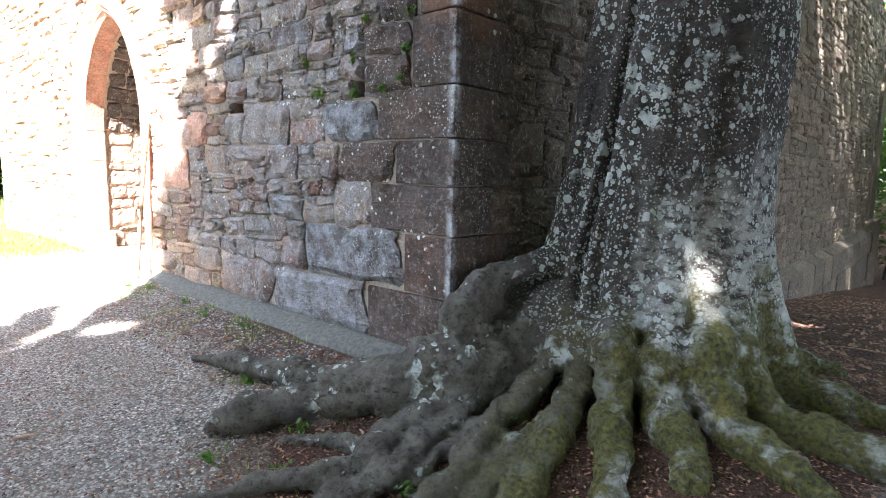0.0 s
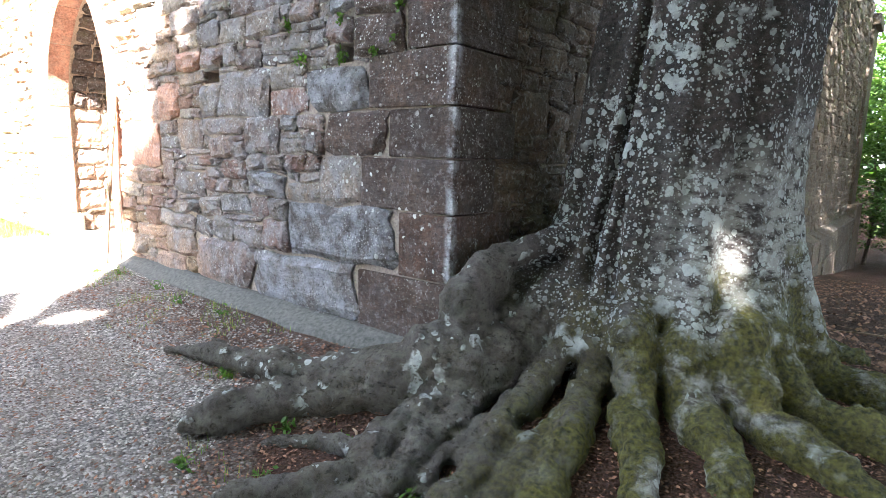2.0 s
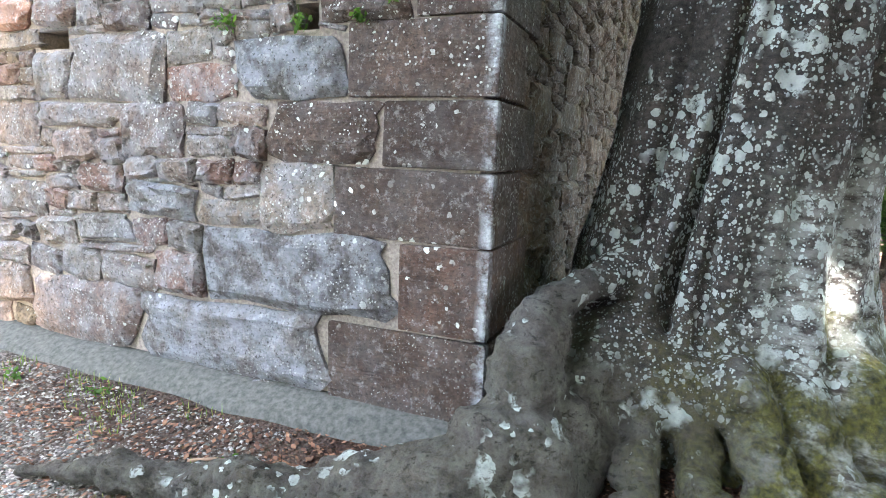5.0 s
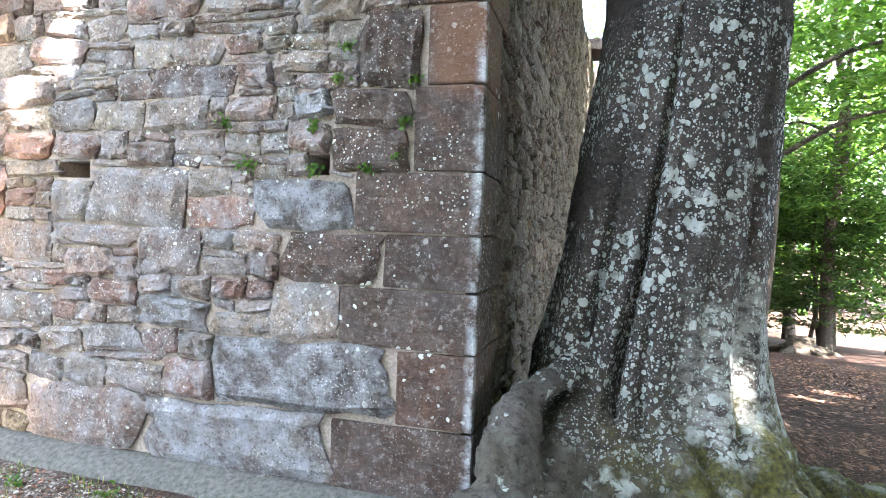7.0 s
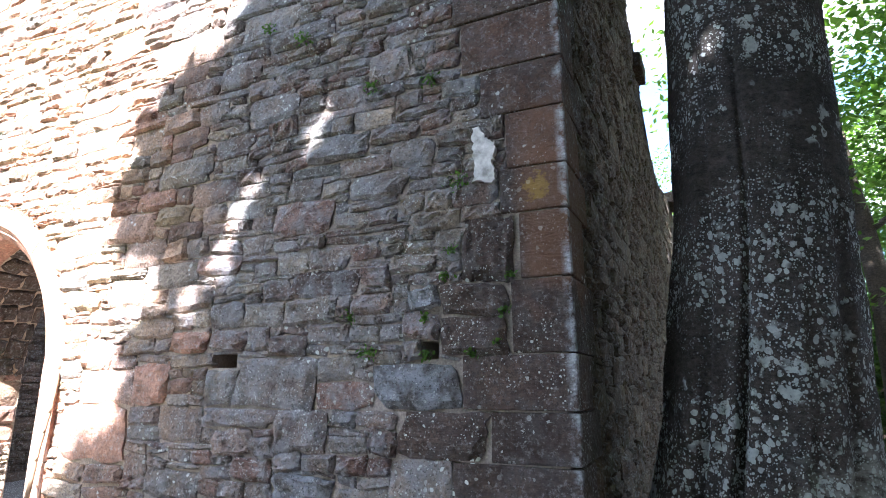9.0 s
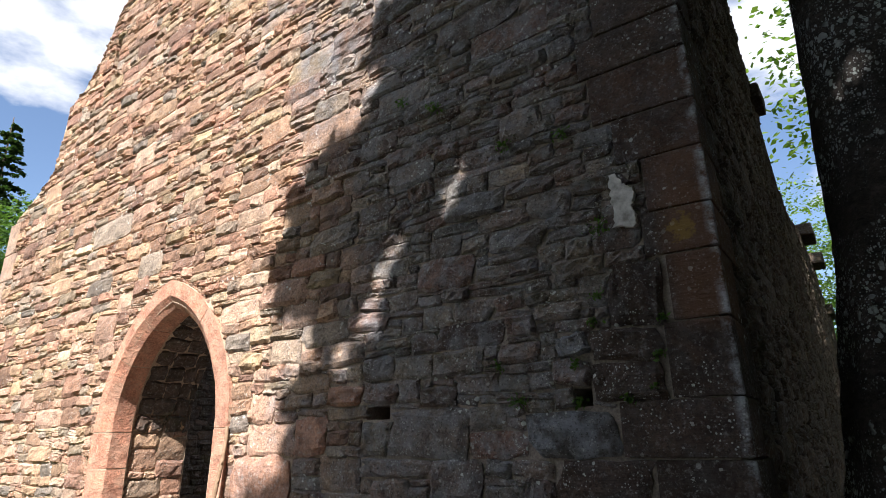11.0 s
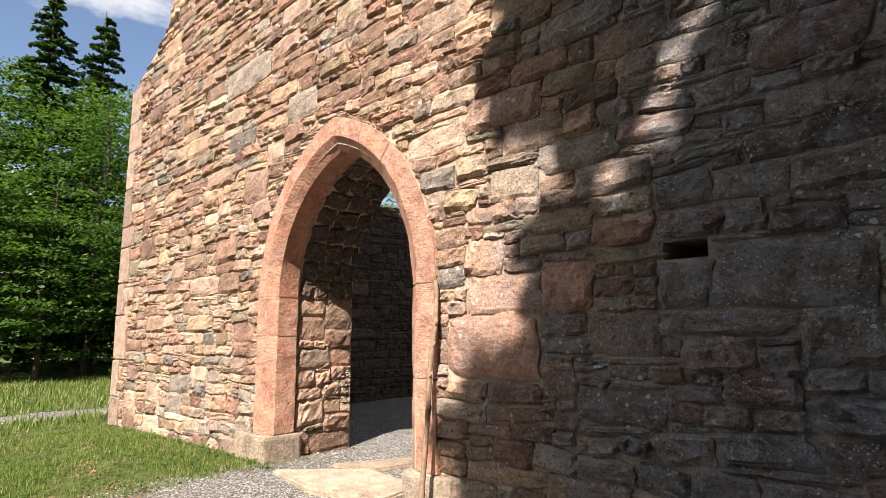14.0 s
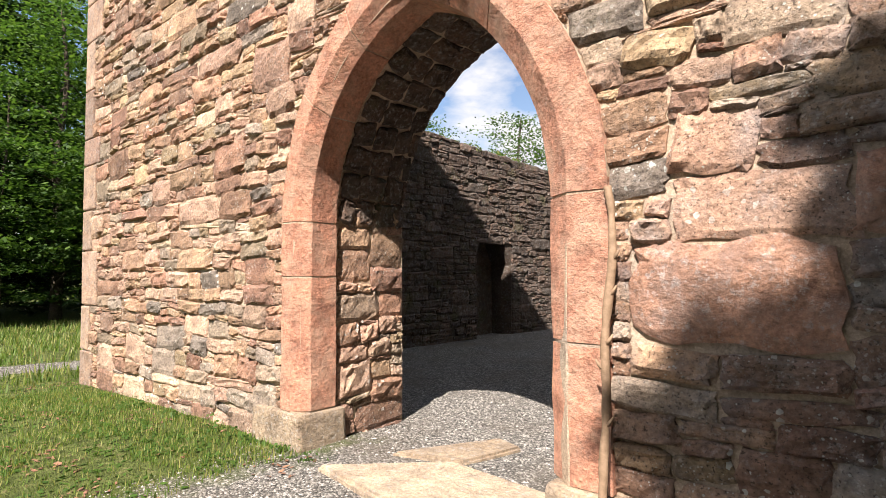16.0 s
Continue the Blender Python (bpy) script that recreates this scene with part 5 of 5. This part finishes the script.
kinds = [broadleaf(15, 2.2, 3.6, 11000, 0.16, 40, leaf_mat, 0.17, 150), broadleaf(17, 3.5, 3.8, 11000, 0.16, 41, leaf_mat, 0.22, 150), broadleaf(7, 0.6, 2.6, 9000, 0.15, 42, dark_leaf_mat, 0.07, 100),
         broadleaf(11, 0.8, 3.4, 16000, 0.15, 43, dark_leaf_mat, 0.16, 210)]
LABELS = ["slender young beech with light green leaves in the wood", "tall beech with a bare lower trunk, in the wood and among the added shade trees", "low leafy beech sapling, in the shade of the wood and in the added unseen rows", "broad beech in full green leaf, at the meadow's edge and in the added unseen rows"]
TREES = [(0, 6.2, 24, 20, 1), (1, 2.3, 18.0, 80, 1.3), (0, 5.4, 22, 140, 1.05), (1, 7.5, 18, 200, 1), (0, 3.0, 28, 260, 1.1), (1, 6.5, 30, 310, 1.1), (0, -0.5, 31, 50, 1.1), (0, -4.5, 35, 33, 1.1), (1, 1.5, 37, 123, 1.2), (0, 6, 38, 222, 1.2),
         (2, 5.2, 23, 15, 1.0), (2, 7.4, 22.5, 75, 0.9), (2, 1.2, 26, 170, 1.1), (2, 6.2, 25, 250, 1.1), (2, 0.2, 29, 330, 1.1), (2, -2.2, 32, 130, 1.0), (2, 4.0, 24, 190, 1.0), (2, 2.6, 32, 20, 1.3), (2, -4.0, 30.5, 20, 0.9),
         (3, -28.5, 6.2, 0, 1.0), (3, -31.5, 2.4, 90, 1.1), (3, -27.5, 10.5, 200, 0.9), (3, -33, 10, 130, 1.25), (2, -26.5, 4.2, 70, 1.0), (2, -27, 8.0, 10, 0.95), (2, -27.5, 1.2, 210, 1.0), (2, -26.8, 13, 140, 1.1), (3, -36, 5.5, 300, 1.3), (3, -30, 15, 40, 1.0), (3, -21.5, 16.2, 80, 0.72), (3, -19, 20, 180, 0.75),
         # trees added out of view, to shade the walls and block sky light
         (1, 8.0, 2.0, 45, 1.0), (1, 4.6, 9.3, 100, 1.35), (1, 4.8, 5.2, 240, 1.3), (1, 9.5, -5.5, 160, 1.0), (1, 5.4, 14.2, 20, 1.35), (3, -12, -12, 10, 1.5), (1, -8, -13, 60, 1.2), (3, -4, -11.5, 120, 1.5), (1, -1, -13.5, 40, 1.2), (3, 2.5, -11, 200, 1.5), (1, 6, -12, 100, 1.2), (3, 9, -10, 300, 1.5), (3, 13, -4, 30, 1.5), (3, 14, 4, 130, 1.4), (3, -17, -13, 260, 1.5),
         (3, 3.0, -6.5, 75, 1.2), (3, 7.0, -6.0, 150, 1.2), (3, 9.5, -1.5, 250, 1.2), (2, 1.0, -8.0, 10, 1.3), (2, 5.0, -8.5, 80, 1.4), (2, -3.0, -9.5, 200, 1.4), (2, -7.0, -10.5, 300, 1.4), (3, -10.0, -9.5, 30, 1.1)]
used = set()
for k, x, y, turn, s in TREES:
    y -= 7.0 if y <= -9.5 else 0.0
    m = stand(kinds[k], x, y, turn, s)
    if k in used:
        t = copy_thing(kinds[k], m)
        t.scale = (s, s, s)
    else:
        t = kinds[k]
        t.matrix_basis = m
        used.add(k)
    tagged(t, LABELS[k], "tree", "trees of the wood")
spruces = [spruce(17, 3.8, 60), spruce(13, 3.4, 61)]
for i, (k, x, y, s) in enumerate(((0, -33, 5.0, 1.0), (1, -26.5, 8.8, 1.0), (0, -37, 1.5, 1.1), (1, -31, 12.5, 1.1), (0, -40, 9, 1.2), (1, -35, -2, 1.1))):
    m = pose(x, y, ground_z(x, y) - 0.05, 0, 0, 57 * i)
    t = spruces[k] if i < 2 else copy_thing(spruces[k], m)
    t.matrix_basis = m @ Matrix.Scale(s, 4)
    tagged(t, "dark green spruce with drooping boughs behind the meadow", "tree", "spruces behind the meadow")

# far woods on two sides
rnd = np.random.default_rng(77)
n = 26000
a = np.concatenate([rnd.uniform(radians(60), radians(118), n // 2), rnd.uniform(radians(140), radians(200), n // 2)])
r = rnd.uniform(46, 62, n)
h = rnd.uniform(0, 1, n) ** 0.8 * (15 + 4 * np.sin(a * 23) + 2 * np.sin(a * 61))
c = np.stack([-4 + r * np.cos(a), r * np.sin(a), h - 3], 1)
v_, f_ = leaf_cloud(c, 0.9, 78, 0.6)
tagged(py_ob("far_woods", v_, f_, dark_leaf_mat), "dense green woods in the distance", "woods", kind="stuff")

# ---- stump in the wood ----
stump = tagged(new("tree_stump"), "weathered mossy tree stump on the leaf litter", "tree stump")
sx, sy = 3.9, 19.3
sz = ground_z(sx, sy)
bm = bmesh.new()
tube(bm, [tuple(q) for q in spline([(sx, sy, sz - 0.2, 0.85), (sx, sy, sz + 0.1, 0.55), (sx, sy, sz + 0.3, 0.4), (sx, sy, sz + 0.5, 0.38)], 4)], 16, 0.14, 3)
part("stump", bm, bark_mat, stump, "", True)
for k in range(5):
    a = k * 1.3
    bm = bmesh.new()
    tube(bm, [(sx + math.cos(a) * 0.4, sy + math.sin(a) * 0.4, sz + 0.15, 0.14), (sx + math.cos(a) * 0.9, sy + math.sin(a) * 0.9, sz + 0.03, 0.09), (sx + math.cos(a) * 1.3, sy + math.sin(a) * 1.3, sz - 0.1, 0.04)], 8, 0.1)
    part("root", bm, bark_mat, stump, "", True)

# ---- hiking stick leaning by the door ----
stick = tagged(new("walking_stick"), "crooked wooden stick leaning against the doorway's jamb", "stick")
rows = [(-7.21, 2.6, 0.13, 0.019), (-7.205, 2.64, 0.6, 0.021), (-7.2, 2.68, 0.95, 0.021), (-7.22, 2.715, 1.25, 0.022), (-7.195, 2.75, 1.6, 0.021), (-7.21, 2.79, 1.85, 0.019), (-7.235, 2.805, 1.99, 0.018)]
bm = bmesh.new()
tube(bm, [tuple(q) for q in spline(rows, 8)], 8, 0.14, 9)
part("shaft", bm, stick_mat, stick, "", True)
for z, s in ((0.85, 1), (1.1, -1), (1.22, 1), (1.45, 1), (1.62, 1)):
    y = float(np.interp(z, [q[2] for q in rows], [q[1] for q in rows]))
    x = float(np.interp(z, [q[2] for q in rows], [q[0] for q in rows]))
    bm = bmesh.new()
    tube(bm, [(x, y, z, 0.013), (x + 0.03 * s, y - 0.01, z + 0.03, 0.008), (x + 0.045 * s, y - 0.012, z + 0.055, 0.004)], 6, 0.1)
    part("twig_stub", bm, stick_mat, stick, "", True)

# ---- plaster scrap on the corner ----
rnd = random.Random(4)
bm = bmesh.new()
out = [(-3.08, 3.6), (-3.03, 3.58), (-3.0, 3.5), (-2.94, 3.47), (-2.93, 3.4), (-2.95, 3.32), (-2.93, 3.22), (-2.95, 3.18), (-3.09, 3.2), (-3.07, 3.32), (-3.09, 3.45)]
out = [(a[0] + (b[0] - a[0]) * k / 5 + rnd.uniform(-0.012, 0.012), a[1] + (b[1] - a[1]) * k / 5 + rnd.uniform(-0.012, 0.012)) for a, b in zip(out, out[1:] + out[:1]) for k in range(5)]
f = bm.faces.new([bm.verts.new((x, FACE - 0.05, z)) for x, z in out])
g = bmesh.ops.extrude_face_region(bm, geom=[f])
for v in g["geom"]:
    if isinstance(v, bmesh.types.BMVert):
        v.co.y += 0.08
part("plaster", bm, plaster_mat, wall_south, "scrap of old white plaster")


# ---- small plants ----
def tuft(name, x, y, z, out, n, size, spread, seed, label, material=weed_mat, group=""):
    rnd = np.random.default_rng(seed)
    root = new(name)
    c = rnd.normal(size=(n, 3)) * np.array([spread, spread * 0.6, spread * 0.8])
    c[:, 1] = -np.abs(c[:, 1]) * out + (1 - out) * c[:, 1]
    c[:, 2] = np.abs(c[:, 2]) if out == 0 else c[:, 2]
    v, f = leaf_cloud(c, size, seed, 0.8)
    py_ob("leaves", v, f, material, root)
    bm = bmesh.new()
    for k in range(0, n, 3):
        tube(bm, [(0, 0, 0, 0.003), tuple(c[k] * 0.6 + np.array((0, 0, 0.01))) + (0.002,), tuple(c[k]) + (0.001,)], 4, 0)
    tagged(part("stems", bm, material, root), kind="stuff")
    root.location = (x, y, z)
    return tagged(root, label, "plant", group)


CREVICE = [(-3.44, 2.06, 0.05), (-3.9, 2.08, 0.06), (-4.05, 2.33, 0.05), (-3.45, 2.3, 0.035), (-3.2, 3.22, 0.09), (-3.25, 2.75, 0.05), (-2.85, 2.55, 0.035), (-2.9, 2.32, 0.04), (-3.12, 2.06, 0.04), (-3.3, 2.58, 0.04),
           (-3.9, 4.1, 0.08), (-3.4, 4.05, 0.06), (-4.6, 4.7, 0.1), (-2.95, 2.12, 0.03), (-5.0, 4.9, 0.08)]
for i, (x, z, s) in enumerate(CREVICE):
    tuft("fern", x, FACE - 0.03, z, 1.0, int(22 + 220 * s), 0.03, s * 0.5, 200 + i, "small green fern rooted in a wall joint", weed_mat, "plants in the wall joints")
WEEDS = [(-3.15, 1.95, 0.07), (-3.4, 2.32, 0.05), (-2.75, 1.85, 0.05), (-2.35, 1.95, 0.04), (-2.2, 2.05, 0.05), (-1.85, 1.85, 0.06), (-1.05, 2.15, 0.05), (-4.6, 2.5, 0.06), (-5.2, 2.45, 0.05), (-5.8, 2.52, 0.06), (-3.6, 1.98, 0.05), (-2.9, 1.35, 0.06), (-2.45, 1.55, 0.07), (-1.6, 1.8, 0.05),
         (-9.55, 2.72, 0.09), (-9.9, 2.7, 0.07), (-10.4, 2.68, 0.08), (-10.9, 2.68, 0.09), (-11.6, 2.65, 0.09), (-12.4, 2.65, 0.1), (-13.4, 2.65, 0.1), (-6.6, 2.5, 0.06), (-6.95, 2.4, 0.05)]
for i, (x, y, s) in enumerate(WEEDS):
    tuft("weed", x, y, ground_z(x, y) + 0.005, 0, int(14 + 130 * s), 0.035, s * 0.7, 300 + i, "low green weed growing from the gravel", weed_mat, "weeds on the ground")


for i, (y, s_) in enumerate(((7.6, 0.12), (8.2, 0.16), (8.7, 0.1), (9.5, 0.1), (10.3, 0.14), (11.2, 0.1), (12.0, 0.12))):
    tuft("moss_clump", W_IN - 0.25, y, float(np.interp(y, [6, 8, 17], [5.0, 4.42, 4.05])) - 0.02, 0, 260, 0.05, s_, 500 + i, "yellow-green moss and herbs on the broken wall top", grass_mat, "moss on the wall top")


# ---- loose cover of the ground ----
def scatter(n, seed, box, accept):
    rnd = np.random.default_rng(seed)
    p = np.stack([rnd.uniform(box[0], box[1], n), rnd.uniform(box[2], box[3], n)], 1)
    return [(x, y) for x, y in p.tolist() if accept(x, y)], rnd


def wood_floor(x, y):
    return (x + 1.5) ** 2 + (y - 2.7) ** 2 < 3.4 or (x > -2.4 and y > 3.2) or x + 0.3 * y > 1.2


def blades(name, label, n, seed, box, accept, height, width, material):
    pts, rnd = scatter(n, seed, box, accept)
    v, f = [], []
    for x, y in pts:
        z = ground_z(x, y)
        a, h = rnd.uniform(0, 6.28), height * rnd.uniform(0.4, 1.3)
        lean = rnd.uniform(0.1, 0.7) * h
        dx, dy = math.cos(a), math.sin(a)
        k = len(v)
        v += [(x - dy * width, y + dx * width, z - 0.01), (x + dy * width, y - dx * width, z - 0.01), (x + dx * lean, y + dy * lean, z + h)]
        f.append((k, k + 1, k + 2))
    return tagged(py_ob(name, v, f, material), label, "grass", kind="stuff")


def meadow(x, y):
    edge = -10.2 + 0.15 * y + 0.35 * noise.noise(Vector((x * 1.5, y * 1.5, 0)))
    thin = noise.noise(Vector((x * 0.9, y * 0.9, 5))) > -0.15 or random.random() < 0.25
    return x < edge and (y < FACE - 0.05 or x < WEST) and abs(x + 17 + 0.1 * math.sin(y)) > 0.5 and thin


random.seed(15)
blades("meadow_grass", "short green and straw-coloured meadow grass", 42000, 1, (-15.5, -9.6, -0.5, 2.85), meadow, 0.05, 0.005, grass_mat)
blades("meadow_grass", "sunlit meadow grass farther off", 30000, 2, (-27, -15, -2, 12), meadow, 0.14, 0.014, grass_mat)
blades("grass_tuft", "thin grass along the foot of the wall", 2600, 3, (-6.9, -3.4, 1.9, 2.62), lambda x, y: noise.noise(Vector((x * 2.2, y * 2.2, 9))) > 0.12, 0.05, 0.003, grass_mat)
blades("grass_tuft", "sparse grass between the roots", 1500, 4, (-3.2, -0.8, 1.2, 2.3), lambda x, y: noise.noise(Vector((x * 3, y * 3, 2))) > 0.2, 0.05, 0.003, grass_mat)

OCTA_F = [(0, 2, 4), (2, 1, 4), (1, 3, 4), (3, 0, 4), (2, 0, 5), (1, 2, 5), (3, 1, 5), (0, 3, 5)]


def pebbles(n, seed, box, accept, lo, hi, material, name, label, flat=0.6):
    pts, rnd = scatter(n, seed, box, accept)
    v, f = [], []
    for x, y in pts:
        z, s, a = ground_z(x, y), lo + (hi - lo) * rnd.random() ** 3, rnd.uniform(0, 6.28)
        ca, sa, k = math.cos(a) * s, math.sin(a) * s, len(v)
        q = rnd.uniform(0.5, 0.9)
        v += [(x + ca, y + sa, z), (x - ca, y - sa, z), (x - sa * q, y + ca * q, z), (x + sa * q, y - ca * q, z), (x, y, z + s * flat), (x, y, z - s * 0.4)]
        f += [tuple(k + i for i in t) for t in OCTA_F]
    return tagged(py_ob(name, v, f, material), label, name, kind="stuff")


pebbles(62000, 5, (-8.5, -1.2, -0.6, 2.6), lambda x, y: not wood_floor(x, y), 0.004, 0.017, pebble_mat, "gravel", "loose grey gravel on the path")
pebbles(9000, 6, (-10.3, -7.3, 1.0, 6.5), lambda x, y: True, 0.005, 0.018, pebble_mat, "gravel", "pale gravel in and before the doorway")


def flakes(n, seed, box, accept, size, material, name, label):
    pts, rnd = scatter(n, seed, box, accept)
    c = [(x, y, ground_z(x, y) + 0.006 + 0.008 * rnd.random()) for x, y in pts]
    v, f = leaf_cloud(c, size, seed, 0.22)
    return tagged(py_ob(name, v, f, material), label, "leaf litter", kind="stuff")


flakes(26000, 8, (-3.6, 0.8, 1.1, 6.0), wood_floor, 0.019, dry_leaf_mat, "leaf_litter", "brown beech husks and dry leaf scraps")
flakes(9000, 9, (-2.4, 4.0, 4.5, 16.0), wood_floor, 0.06, dry_leaf_mat, "leaf_litter", "brown leaf litter on the wood's floor")
flakes(1500, 10, (-6.8, -3.0, 1.9, 2.6), lambda x, y: True, 0.03, dry_leaf_mat, "leaf_litter", "dry scraps along the footing")
flakes(5200, 11, (-6.5, -2.6, -0.3, 2.4), lambda x, y: True, 0.022, dry_leaf_mat, "leaf_litter", "brown bud scales strewn over the gravel")
rnd = random.Random(12)
for x, y, a, l in ((-3.55, 2.3, 25, 0.22), (-4.6, 1.15, 160, 0.16), (-3.9, 0.75, 70, 0.12), (-4.3, 1.75, 10, 0.15), (-0.6, 6.6, 15, 0.7), (-2.4, 2.02, 150, 0.12), (-5.0, 2.2, 120, 0.18)):
    bm = bmesh.new()
    dx, dy, z = math.cos(radians(a)) * l / 2, math.sin(radians(a)) * l / 2, ground_z(x, y) + 0.012
    tube(bm, [(x - dx, y - dy, z, 0.007), (x, y + 0.01, z + 0.006, 0.008), (x + dx, y + dy, z, 0.004)], 6, 0.15, 20)
    tagged(mesh_ob("twig", bm, stick_mat, None, "", True), "short dry twig lying on the ground", "twig", "twigs")
flakes(9000, 13, (-15.2, -9.6, 0.2, 2.8), lambda x, y: meadow(x, y) and noise.noise(Vector((x * 2.1, y * 2.1, 3))) > -0.05, 0.05, weed_mat, "clover", "low clover and plantain leaves in the grass")
flakes(2500, 14, (-15.2, -9.4, 0.2, 2.8), lambda x, y: noise.noise(Vector((x * 1.7, y * 1.7, 8))) > 0.1, 0.04, dry_leaf_mat, "leaf_litter", "dry brown leaves in the grass")
